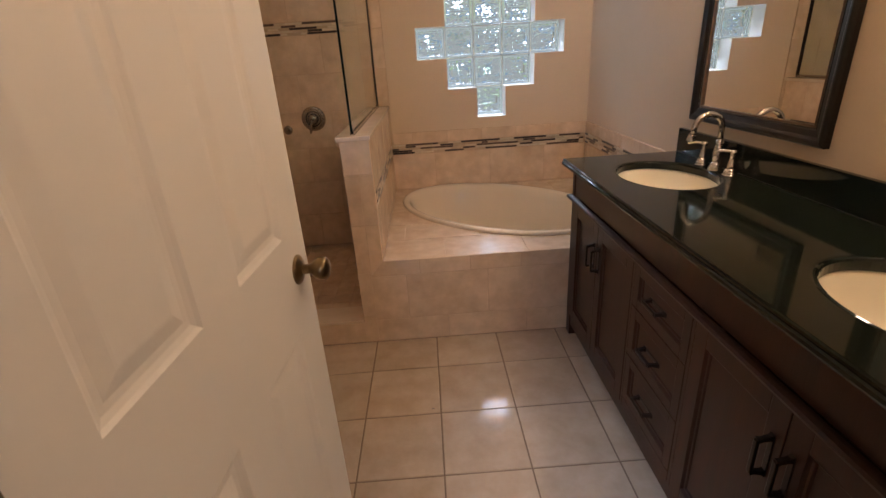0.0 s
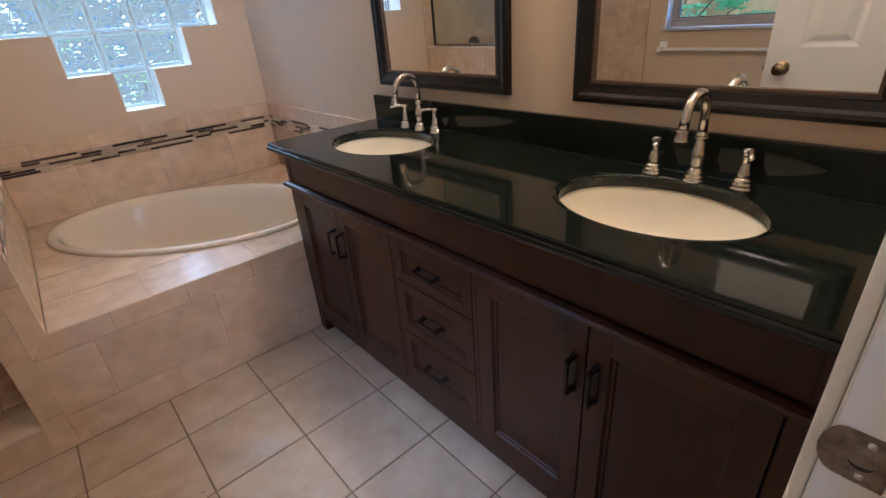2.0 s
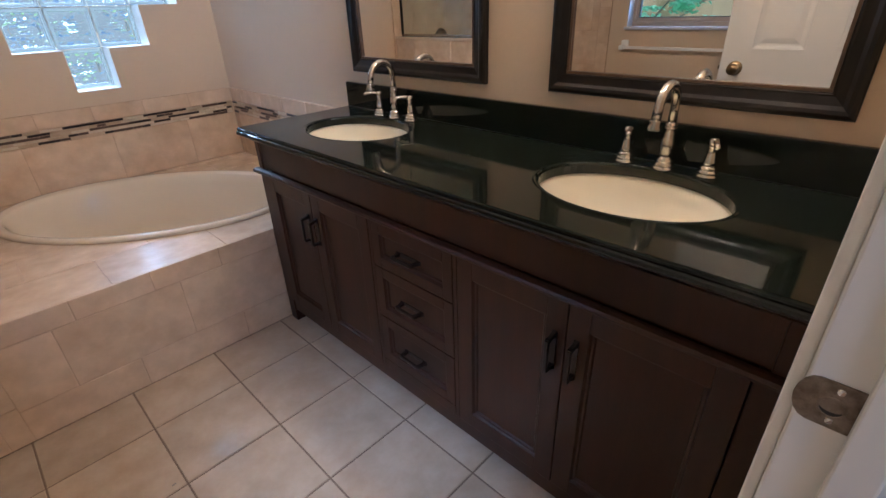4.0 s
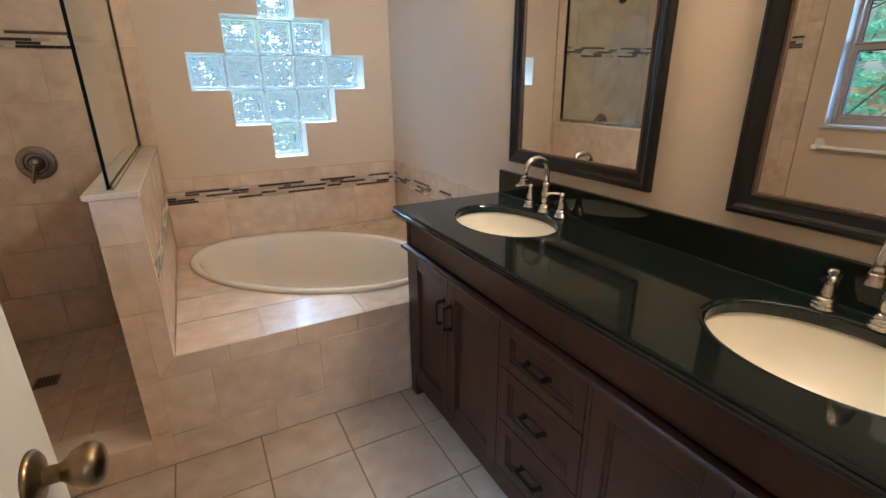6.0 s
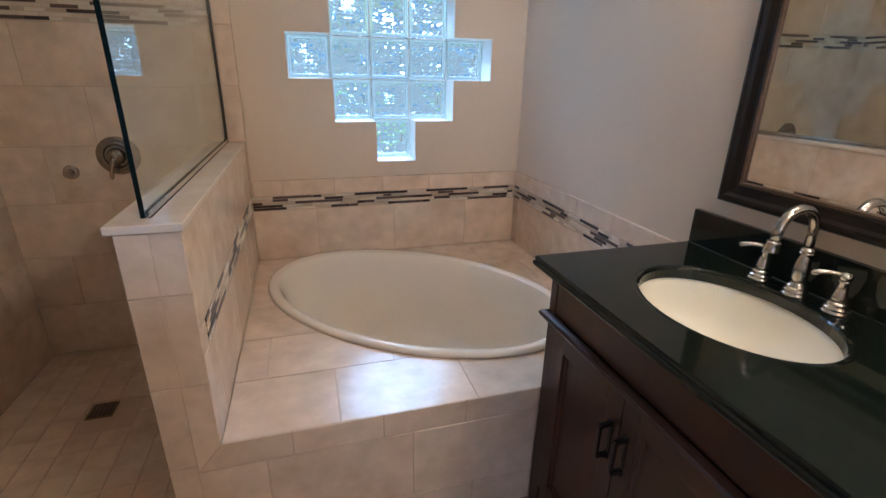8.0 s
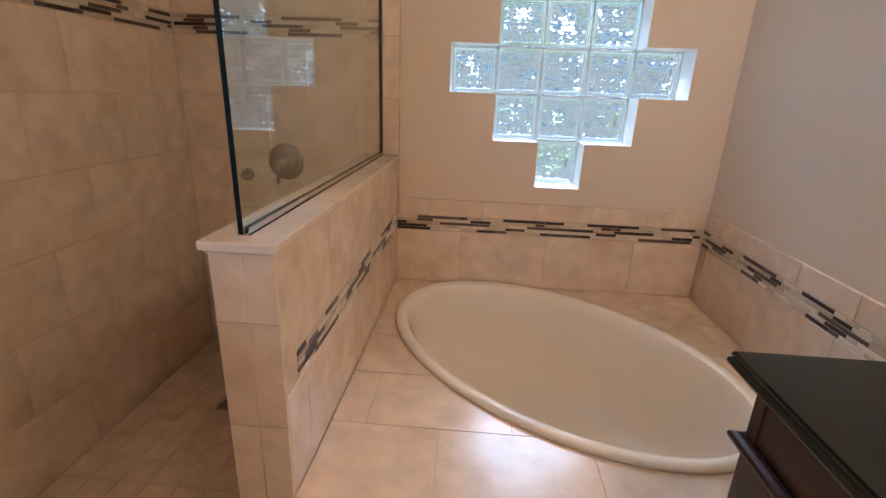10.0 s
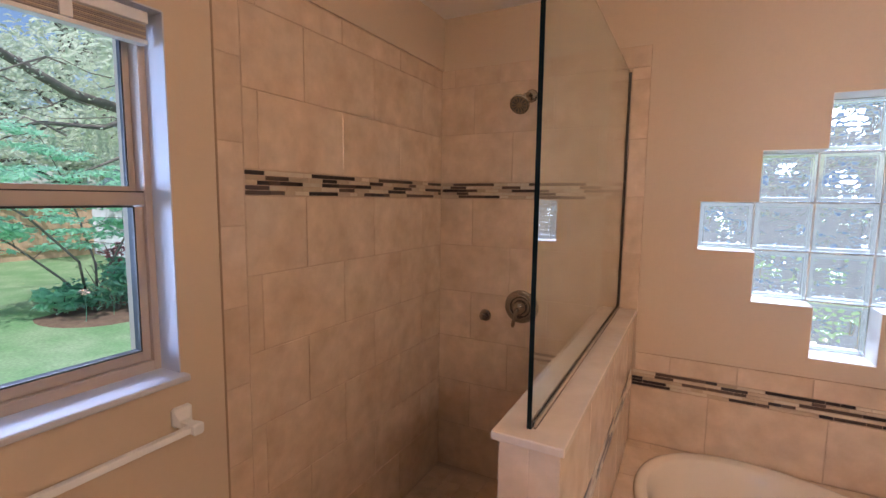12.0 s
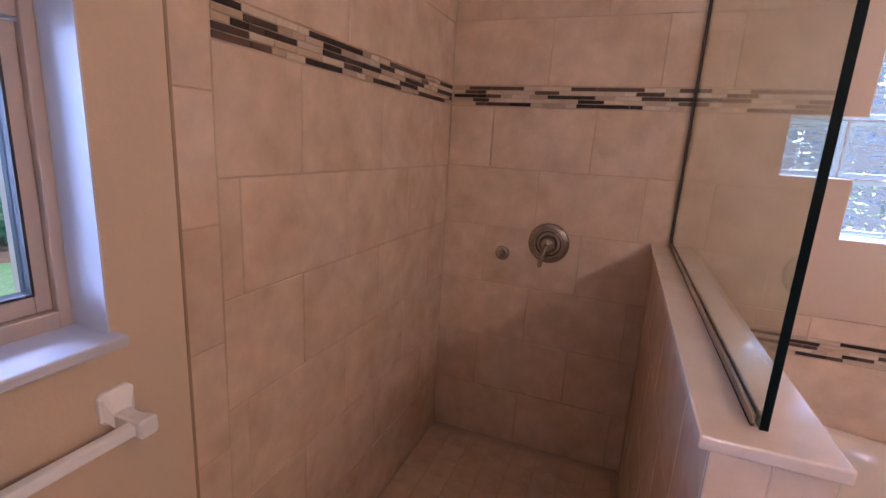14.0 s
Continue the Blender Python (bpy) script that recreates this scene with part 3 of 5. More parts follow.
def shaker(name, y0, y1, z0, z1, stile):
    """A frame-and-panel front facing the room, as a part of the vanity."""
    w, h = y1 - y0, z1 - z0
    ob = new(name)
    ob.parent = vanity
    ob.location = (CX - V.x, (y0 + y1) / 2 - V.y, (z0 + z1) / 2)
    t0, t1 = -0.004, 0.016
    for nm, d in (("stile", (-w / 2, -w / 2 + stile, -h / 2, h / 2)), ("stile", (w / 2 - stile, w / 2, -h / 2, h / 2)),
                  ("rail", (-w / 2 + stile, w / 2 - stile, -h / 2, -h / 2 + stile)), ("rail", (-w / 2 + stile, w / 2 - stile, h / 2 - stile, h / 2))):
        part(nm, box(bmesh.new(), t0, t1, d[0], d[1], d[2], d[3], 0.0015), ESPRESSO, ob)
    bm = bmesh.new()
    iw, ih = w / 2 - stile, h / 2 - stile
    a = [(-iw, -ih), (iw, -ih), (iw, ih), (-iw, ih)]
    r1 = [bm.verts.new((-0.0015, p, q)) for p, q in a]
    r2 = [bm.verts.new((0.0035, p * (1 - 0.004 / iw), q * (1 - 0.004 / ih))) for p, q in a]
    r3 = [bm.verts.new((0.0045, p * (1 - 0.009 / iw), q * (1 - 0.009 / ih))) for p, q in a]
    r4 = [bm.verts.new((0.0085, p * (1 - 0.012 / iw), q * (1 - 0.012 / ih))) for p, q in a]
    for p, q in ((r1, r2), (r2, r3), (r3, r4)):
        for k in range(4):
            bm.faces.new([p[k], p[(k + 1) % 4], q[(k + 1) % 4], q[k]])
    bm.faces.new(r4)
    bmesh.ops.recalc_face_normals(bm, faces=bm.faces)
    part("panel", bm, ESPRESSO, ob)
    return ob


def pull(ob, y, z, length, upright):
    """A square bronze bail pull: a slim backplate, two flared arms and a bar."""
    turn = Matrix.Translation((-0.004, y, z)) @ (Matrix.Rotation(radians(90), 4, "X") if upright else Matrix.Identity(4))
    hl = length / 2
    knob = new("pull")
    knob.parent = ob
    bm = box(bmesh.new(), -0.0028, 0.0, -hl - 0.003, hl + 0.003, -0.0065, 0.0065, 0.001)
    bm.transform(turn)
    part("backplate", bm, BRONZE, knob)
    for s in (-1, 1):
        bm = bmesh.new()
        rings = []
        for x, c, w, h in ((-0.002, 0.93, 0.0085, 0.0065), (-0.008, 0.90, 0.0055, 0.005), (-0.022, 0.84, 0.0045, 0.0045), (-0.033, 0.80, 0.0065, 0.0055)):
            m = s * hl * c
            rings.append([bm.verts.new((x, m + p * w, q * h)) for p, q in ((-1, -1), (1, -1), (1, 1), (-1, 1))])
        for a, b in zip(rings, rings[1:]):
            for k in range(4):
                bm.faces.new([a[k], a[(k + 1) % 4], b[(k + 1) % 4], b[k]])
        bm.faces.new(rings[0])
        bm.faces.new(rings[-1])
        bmesh.ops.recalc_face_normals(bm, faces=bm.faces)
        bm.transform(turn)
        part("arm", bm, BRONZE, knob)
    bm = box(bmesh.new(), -0.036, -0.028, -hl * 0.86, hl * 0.86, -0.0055, 0.0055, 0.002)
    bm.transform(turn)
    part("bar", bm, BRONZE, knob)
    return tagged(knob, "dark bronze bail pull")


DZ0, DZ1 = 0.121, 0.699
for y0, y1, hs in ((3.629, 3.938, -1), (3.299, 3.626, 1), (2.594, 2.921, -1), (2.250, 2.591, 1)):
    d = shaker("door", y0, y1, DZ0, DZ1, 0.052)
    pull(d, hs * ((y1 - y0) / 2 - 0.026), 0.562 - (DZ0 + DZ1) / 2, 0.102, True)
for z0, z1 in ((0.546, 0.699), (0.352, 0.542), (0.160, 0.348)):
    d = shaker("drawer", 2.939, 3.281, z0, z1, 0.036)
    pull(d, 0, 0.005, 0.094, False)

top = thing("vanity_countertop", "polished black granite countertop with an eased edge on the vanity", "countertop", at=(1.2, 3.11, 0.855))
SINKS = ((1.212, 3.640), (1.222, 2.610))
SA, SB = 0.166, 0.221


def ring_plate(bm, cx, cy, x0, x1, y0, y1, z0, z1, a, b, n=64):
    """A plate with an oval hole."""
    out = []
    for k in range(n):
        t = 2 * math.pi * k / n
        c, s = math.cos(t), math.sin(t)
        f = min(((x1 - cx) if c > 0 else (cx - x0)) / max(abs(c), 1e-9), ((y1 - cy) if s > 0 else (cy - y0)) / max(abs(s), 1e-9))
        out.append((cx + f * c, cy + f * s, cx + a * c, cy + b * s))
    corners = [(x1, y1), (x0, y1), (x0, y0), (x1, y0)]
    for corner in corners:
        k = min(range(n), key=lambda q: (out[q][0] - corner[0]) ** 2 + (out[q][1] - corner[1]) ** 2)
        out[k] = (*corner, out[k][2], out[k][3])
    O = Vector(top.location)
    rings = [[bm.verts.new(Vector((p[0], p[1], z1)) - O) for p in out]]
    for grow, drop in ((0.016, 0.0), (0.011, 0.0012), (0.007, 0.0), (0.003, 0.0022), (0.0, 0.007), (0.0, z1 - z0)):
        rings.append([bm.verts.new(Vector((p[2] + grow * (p[2] - cx) / a, p[3] + grow * (p[3] - cy) / b, z1 - drop)) - O) for p in out])
    rings.append([bm.verts.new(Vector((p[0], p[1], z0)) - O) for p in out])
    for p, q in zip(rings, rings[1:]):
        for k in range(n):
            bm.faces.new([p[k], p[(k + 1) % n], q[(k + 1) % n], q[k]])


bm = bmesh.new()
ring_plate(bm, *SINKS[0], 0.932, XR - 0.001, 3.11, 4.024, 0.857, 0.887, SA, SB)
ring_plate(bm, *SINKS[1], 0.932, XR - 0.001, 2.196, 3.11, 0.857, 0.887, SA, SB)
bmesh.ops.recalc_face_normals(bm, faces=bm.faces)
part("slab", bm, GRANITE, top)
bm = bmesh.new()
eprof = [(0.006, 0.887), (0.0, 0.8862), (-0.003, 0.883), (-0.0035, 0.878), (-0.001, 0.875), (-0.006, 0.871), (-0.0075, 0.865), (-0.006, 0.860), (-0.001, 0.857), (0.006, 0.857)]
O = Vector(top.location)
rs = [[bm.verts.new(Vector(p) - O) for p in ([(XR - 0.001, 4.024 - o, z) for o, z in eprof])],
      [bm.verts.new(Vector(p) - O) for p in ([(0.932 + o, 4.024 - o, z) for o, z in eprof])],
      [bm.verts.new(Vector(p) - O) for p in ([(0.932 + o, 2.196, z) for o, z in eprof])]]
for a, b in zip(rs, rs[1:]):
    for k in range(len(eprof) - 1):
        bm.faces.new([a[k], b[k], b[k + 1], a[k + 1]])
bmesh.ops.recalc_face_normals(bm, faces=bm.faces)
part("edge", bm, GRANITE, top)
splash = thing("granite_backsplash", "polished black granite backsplash on the countertop", "backsplash", at=(1.46, 3.11, 0.887))
part("slab", box(bmesh.new(), -0.010, 0.009, 2.197 - 3.11, 4.024 - 3.11, 0.0005, 0.104, 0.002), GRANITE, splash)
part("caulk", box(bmesh.new(), -0.0115, -0.0102, 2.197 - 3.11, 4.024 - 3.11, 0.0003, 0.0020), RUBBER, splash, "thin dark caulk line")


def sink(cx, cy):
    ob = thing("undermount_sink", "white oval porcelain sink set under the black granite counter", "sink", "sinks in the vanity", at=(cx, cy, 0.857))
    bm = bmesh.new()
    n, rings = 56, []
    for f, z in ((1.06, -0.001), (1.0, -0.002), (0.985, -0.01), (0.95, -0.04), (0.87, -0.08), (0.72, -0.115), (0.50, -0.135), (0.28, -0.145), (0.10, -0.149)):
        rings.append([bm.verts.new((f * (SA + 0.004) * math.cos(2 * math.pi * k / n), f * (SB + 0.004) * math.sin(2 * math.pi * k / n), z)) for k in range(n)])
    for a, b in zip(rings, rings[1:]):
        for k in range(n):
            bm.faces.new([a[k], b[k], b[(k + 1) % n], a[(k + 1) % n]])
    part("bowl", bm, PORCELAIN, ob, smooth=True)
    part("drain", lathe(bmesh.new(), [(0.0, -0.143), (0.014, -0.143), (0.021, -0.146), (0.022, -0.150)], n=20, cap=False), NICKEL, ob, "brushed nickel drain", smooth=True)
    return ob


def faucet(y, spread, turn):
    ob = thing("faucet", "brushed nickel widespread gooseneck faucet behind a sink", "faucet", "faucets on the vanity", at=(1.408, y, 0.887))
    part("base", lathe(bmesh.new(), [(0.0275, 0.0), (0.0275, 0.0045), (0.0235, 0.0065), (0.0230, 0.0085), (0.0250, 0.0105), (0.0248, 0.0135), (0.0205, 0.0160), (0.0200, 0.0180), (0.0215, 0.0200), (0.0205, 0.0235), (0.0160, 0.0280), (0.0145, 0.0320)], n=28), NICKEL, ob, smooth=True)
    part("body", lathe(bmesh.new(), [(0.0145, 0.032), (0.0160, 0.042), (0.0172, 0.054), (0.0168, 0.068), (0.0135, 0.086), (0.0112, 0.096), (0.0108, 0.099), (0.0140, 0.1005), (0.0146, 0.1035), (0.0120, 0.1050), (0.0120, 0.1070), (0.0138, 0.1085), (0.0134, 0.1115), (0.0105, 0.113), (0.0105, 0.117)], n=28), NICKEL, ob, smooth=True)
    pts, rad = [(0, 0, 0.112), (0, 0, 0.150)], [0.0105, 0.0105]
    for k in range(1, 11):
        a = math.pi * 0.93 * k / 10
        pts.append((-0.052 + 0.052 * math.cos(a), 0, 0.158 + 0.052 * math.sin(a)))
        rad.append(0.0108)
    pts.append((-0.109, 0, 0.138))
    rad.append(0.0112)
    part("spout", tube(bmesh.new(), pts, rad, 16), NICKEL, ob, smooth=True)
    bm = lathe(bmesh.new(), [(0.0128, 0.006), (0.0140, 0.004), (0.0128, 0.001), (0.0155, -0.014), (0.0155, -0.017), (0.011, -0.017)], n=20)
    bm.transform(Matrix.Translation((-0.1095, 0, 0.134)) @ Matrix.Rotation(radians(8), 4, "Y"))
    part("tip", bm, NICKEL, ob, smooth=True)
    for s in (-1, 1):
        h = new("handle")
        h.parent = ob
        h.location = (0, s * spread, 0)
        part("base", lathe(bmesh.new(), [(0.0265, 0.0), (0.0265, 0.0045), (0.0225, 0.0065), (0.0220, 0.0085), (0.0240, 0.0105), (0.0235, 0.0135), (0.0195, 0.0160), (0.0190, 0.0180), (0.0205, 0.0200), (0.0195, 0.0235), (0.0155, 0.0275)], n=26), NICKEL, h, smooth=True)
        part("stem", lathe(bmesh.new(), [(0.0155, 0.0275), (0.0140, 0.036), (0.0105, 0.056), (0.0085, 0.068), (0.0105, 0.0705), (0.0105, 0.0735), (0.0080, 0.075)], n=22), NICKEL, h, smooth=True)
        part("hub", lathe(bmesh.new(), [(0.0, 0.0735), (0.0090, 0.0745), (0.0125, 0.0795), (0.0120, 0.0860), (0.0080, 0.0915), (0.0, 0.0925)], n=10, cap=False), NICKEL, h, smooth=True)
        bm = tube(bmesh.new(), [(-0.004, 0, 0.084), (-0.017, 0, 0.0880), (-0.034, 0, 0.0885), (-0.048, 0, 0.0865), (-0.058, 0, 0.0840), (-0.062, 0, 0.0830)], [0.0068, 0.0050, 0.0054, 0.0072, 0.0062, 0.0025], 12)
        bm.transform(Matrix.Rotation(radians(turn), 4, "Z"))
        part("lever", bm, NICKEL, h, smooth=True)
    return ob


for cx, cy in SINKS:
    sink(cx, cy)
faucet(3.648, 0.092, -38)
faucet(2.603, 0.103, 23)


def mirror(y0, y1, z0, z1):
    ob = thing("wall_mirror", "rectangular wall mirror in a wide black-brown wooden frame above the vanity", "mirror", "mirrors over the vanity",
               at=(XR, (y0 + y1) / 2, (z0 + z1) / 2))
    w, h, f = (y1 - y0) / 2, (z1 - z0) / 2, 0.058
    prof = [(0.0, -0.001), (0.0, -0.018), (0.004, -0.024), (0.012, -0.027), (0.020, -0.025), (0.028, -0.019), (0.046, -0.014), (0.049, -0.015), (0.052, -0.013), (0.055, -0.0095), (f, -0.007), (f, -0.003)]
    for nm, c in (("rail", 0), ("stile", 1), ("rail", 2), ("stile", 3)):
        a = [(-w, -h), (w, -h), (w, h), (-w, h)]
        p, q = a[c], a[(c + 1) % 4]
        sg = lambda v: (1 if v > 0 else -1)
        bm = bmesh.new()
        r1 = [bm.verts.new((x, p[0] - sg(p[0]) * o, p[1] - sg(p[1]) * o)) for o, x in prof]
        r2 = [bm.verts.new((x, q[0] - sg(q[0]) * o, q[1] - sg(q[1]) * o)) for o, x in prof]
        for k in range(len(prof) - 1):
            bm.faces.new([r1[k], r2[k], r2[k + 1], r1[k + 1]])
        bm.faces.new(r1)
        bm.faces.new(r2)
        bmesh.ops.recalc_face_normals(bm, faces=bm.faces)
        part("frame_" + nm, bm, BLACKFRAME, ob)
    for nm, d in (("inner_lip", (-w + f - 0.005, w - f + 0.005, -h + f - 0.005, -h + f + 0.002)), ("inner_lip", (-w + f - 0.005, w - f + 0.005, h - f - 0.002, h - f + 0.005)),
                  ("inner_lip", (-w + f - 0.005, -w + f + 0.002, -h + f + 0.002, h - f - 0.002)), ("inner_lip", (w - f - 0.002, w - f + 0.005, -h + f + 0.002, h - f - 0.002))):
        part(nm, box(bmesh.new(), -0.0135, -0.0062, *d, 0.001), LIP_HIGHLIT, ob, "brown inner lip with its warm highlight painted in")
    sheet = part("glass", box(bmesh.new(), -0.007, -0.003, -w + f - 0.004, w - f + 0.004, -h + f - 0.004, h - f + 0.004), SILVER, ob, "clear mirror glass")
    sheet.rotation_euler = (0, radians(-0.3), 0)
    return ob


mirror(2.266, 2.988, 1.037, 2.000)
mirror(3.232, 3.957, 1.037, 2.000)

# ---- door, jambs, casing ----
door = thing("entry_door", "white six-panel interior door standing open into the bathroom", "door")
HINGE, ANG = Vector((-0.022, 2.19, 0.0)), radians(3.2)
door.location = HINGE
door.rotation_euler = (0, 0, -ANG)
LW, LH, LT = 0.742, 2.030, 0.035
us = [0.0, 0.100, 0.300, 0.418, 0.622, LW]
vs = [0.010, 0.240, 0.815, 1.030, 1.620, 1.720, 1.920, LH]


def leaf():
    """The door leaf with moulded panels on both faces; it lies along +y with its visible face toward +x."""
    bm = bmesh.new()
    for side in (0, 1):
        x0, sgn = (0.0, -1) if side == 0 else (-LT, 1)
        for i in range(5):
            for j in range(7):
                u0, u1, v0, v1 = us[i], us[i + 1], vs[j], vs[j + 1]
                q = [(u0, v0), (u1, v0), (u1, v1), (u0, v1)]
                if i in (1, 3) and j in (1, 3, 5):
                    prev = [bm.verts.new((x0, *p)) for p in q]
                    for inset, depth in ((0.006, 0.004), (0.014, 0.007), (0.024, 0.0075), (0.046, 0.002), (0.050, 0.0015)):
                        cur = [bm.verts.new((x0 + sgn * depth, p[0] + inset * (1 if p[0] == u0 else -1), p[1] + inset * (1 if p[1] == v0 else -1))) for p in q]
                        for k in range(4):
                            bm.faces.new([prev[k], prev[(k + 1) % 4], cur[(k + 1) % 4], cur[k]])
                        prev = cur
                    bm.faces.new(prev)
                else:
                    bm.faces.new([bm.verts.new((x0, *p)) for p in q])
    for a, b in (((0, vs[0]), (LW, vs[0])), ((LW, vs[0]), (LW, LH)), ((LW, LH), (0, LH)), ((0, LH), (0, vs[0]))):
        bm.faces.new([bm.verts.new(p) for p in ((0, *a), (0, *b), (-LT, *b), (-LT, *a))])
    bmesh.ops.remove_doubles(bm, verts=bm.verts, dist=0.00005)
    bmesh.ops.recalc_face_normals(bm, faces=bm.faces)
    return bm


part("leaf", leaf(), DOORPAINT, door)
for sgn, x0 in ((1, 0.0), (-1, -LT)):
    k = new("knob")
    k.parent = door
    k.location = (x0, 0.674, 0.942)
    if sgn < 0:
        k.rotation_euler = (0, 0, math.pi)
    part("rosette", lathe(bmesh.new(), [(0.033, 0.0), (0.033, 0.003), (0.028, 0.007), (0.014, 0.010), (0.012, 0.012)], axis="x", n=28), BRASS, k, smooth=True)
    part("handle", lathe(bmesh.new(), [(0.011, 0.010), (0.0105, 0.026), (0.014, 0.032), (0.022, 0.040), (0.0265, 0.052), (0.025, 0.062), (0.019, 0.068), (0.0, 0.070)], axis="x", n=28, cap=False), BRASS, k, smooth=True)
part("latch_plate", box(bmesh.new(), -LT / 2 - 0.0125, -LT / 2 + 0.0125, LW - 0.0005, LW + 0.0012, 0.913, 0.971, 0.0004), BRASS, door, "antique brass latch plate")
part("latch_bolt", box(bmesh.new(), -LT / 2 - 0.006, -LT / 2 + 0.006, LW, LW + 0.010, 0.933, 0.951, 0.003), BRASS, door, "antique brass latch bolt")
for z in (0.25, 1.05, 1.83):
    h = part("hinge", lathe(bmesh.new(), [(0.006, -0.045), (0.006, 0.045)], (0.006, -0.002, z), n=12), BRASS, door, "antique brass hinge")

frame_ob = structure(new("door_1"), "white painted door frame with casing", "door frame")
for nm, d in (("jamb", (DX0 - 0.02, DX0, YD - 0.122, YD + 0.002, 0, DH + 0.02)), ("jamb", (DX1, DX1 + 0.02, YD - 0.122, YD + 0.002, 0, DH + 0.02)),
              ("head", (DX0, DX1, YD - 0.122, YD + 0.002, DH, DH + 0.02)),
              ("stop", (DX0, DX0 + 0.011, YD - 0.085, YD - 0.046, 0, DH)), ("stop", (DX1 - 0.011, DX1, YD - 0.085, YD - 0.046, 0, DH)),
              ("stop", (DX0 + 0.011, DX1 - 0.011, YD - 0.085, YD - 0.046, DH - 0.011, DH)),
              ("casing", (DX1 + 0.006, DX1 + 0.066, YD + 0.0025, YD + 0.016, 0, DH + 0.07)), ("casing", (DX0 - 0.066, DX0 - 0.006, YD + 0.0025, YD + 0.016, 0, DH + 0.07)),
              ("casing", (DX0 - 0.006, DX1 + 0.006, YD + 0.0025, YD + 0.016, DH + 0.006, DH + 0.07)),
              ("casing", (DX1 + 0.006, DX1 + 0.066, YD - 0.136, YD - 0.1225, 0, DH + 0.07)), ("casing", (DX0 - 0.066, DX0 - 0.006, YD - 0.136, YD - 0.1225, 0, DH + 0.07)),
              ("casing", (DX0 - 0.006, DX1 + 0.006, YD - 0.136, YD - 0.1225, DH + 0.006, DH + 0.07))):
    part(nm, box(bmesh.new(), *d, 0.003), WHITE, frame_ob)
strike = thing("strike_plate", "worn brass strike plate screwed to the white door jamb", "strike plate", at=(DX1, YD - 0.022, 0.905))
bm = bmesh.new()
outline = [(-0.024, -0.028), (0.012, -0.028)] + [(0.012 + 0.017 * math.sin(a), -0.028 * math.cos(a)) for a in [math.pi * k / 8 for k in range(1, 8)]] + [(0.012, 0.028), (-0.024, 0.028)]
f0 = [bm.verts.new((-0.0022, y, z)) for y, z in outline]
f1 = [bm.verts.new((0.0, y, z)) for y, z in outline]
bm.faces.new(f0)
for k in range(len(outline)):
    bm.faces.new([f0[k], f0[(k + 1) % len(outline)], f1[(k + 1) % len(outline)], f1[k]])
bmesh.ops.recalc_face_normals(bm, faces=bm.faces)
part("plate", bm, STEELWORN, strike)
bm = bmesh.new()
arc = [math.pi * k / 8 for k in range(9)]
rim = [(-0.004 + 0.011 * math.cos(a), -0.004 - 0.010 * math.sin(a)) for a in arc] + [(-0.004 + 0.009 * math.cos(a), -0.004 - 0.004 * math.sin(a)) for a in reversed(arc[1:-1])]
for x in (-0.0027, -0.0022):
    bm.faces.new([bm.verts.new((x, y, z)) for y, z in rim])
part("hole", bm, RUBBER, strike, "dark crescent latch hole")
part("pressed_ring", lathe(bmesh.new(), [(0.0125, -0.0022), (0.0118, -0.0034), (0.0105, -0.0030), (0.0098, -0.0022)], (0, -0.004, -0.002), "x", 28, False), STEELWORN, strike, smooth=True)
for z in (-0.019, 0.019):
    part("screw", lathe(bmesh.new(), [(0.0, -0.0038), (0.0032, -0.0034), (0.004, -0.0022)], (0, -0.006, z), "x", 12, False), CHROME, strike, "bright screw head")

# ---- window, towel bar ----
WY0, WY1, WZ0, WZ1 = 2.93, 3.846, 1.056, 1.967
win = structure(new("window_1"), "tan vinyl single-hung window with shade in its colour and clear panes", "window")
FX0, FX1 = XL - 0.138, XL - 0.078
for nm, d in (("window_frame", (FX0, FX1, WY0, WY0 + 0.018, WZ0, WZ1)), ("window_frame", (FX0, FX1, WY1 - 0.018, WY1, WZ0, WZ1)),
              ("window_frame", (FX0, FX1, WY0 + 0.018, WY1 - 0.018, WZ0, WZ0 + 0.040)), ("window_frame", (FX0, FX1, WY0 + 0.018, WY1 - 0.018, WZ1 - 0.035, WZ1)),
              ("sash", (FX0 + 0.022, FX1 - 0.012, WY1 - 0.040, WY1 - 0.0185, WZ0 + 0.041, 1.50)), ("sash", (FX0 + 0.022, FX1 - 0.012, WY0 + 0.0185, WY0 + 0.040, WZ0 + 0.041, 1.50)),
              ("sash", (FX0 + 0.022, FX1 - 0.012, WY0 + 0.040, WY1 - 0.040, WZ0 + 0.041, WZ0 + 0.068)),
              ("meeting_rail", (FX0 + 0.022, FX1 - 0.004, WY0 + 0.0185, WY1 - 0.0185, 1.504, 1.536)),
              ("upper_rail", (FX0 + 0.004, FX0 + 0.021, WY0 + 0.0185, WY1 - 0.0185, 1.526, 1.552)),
              ("upper_sash", (FX0 + 0.004, FX0 + 0.021, WY1 - 0.034, WY1 - 0.0185, 1.55, WZ1 - 0.036)), ("upper_sash", (FX0 + 0.004, FX0 + 0.021, WY0 + 0.0185, WY0 + 0.034, 1.55, WZ1 - 0.036))):
    part(nm, box(bmesh.new(), *d, 0.002), VINYL_SHADED, win)
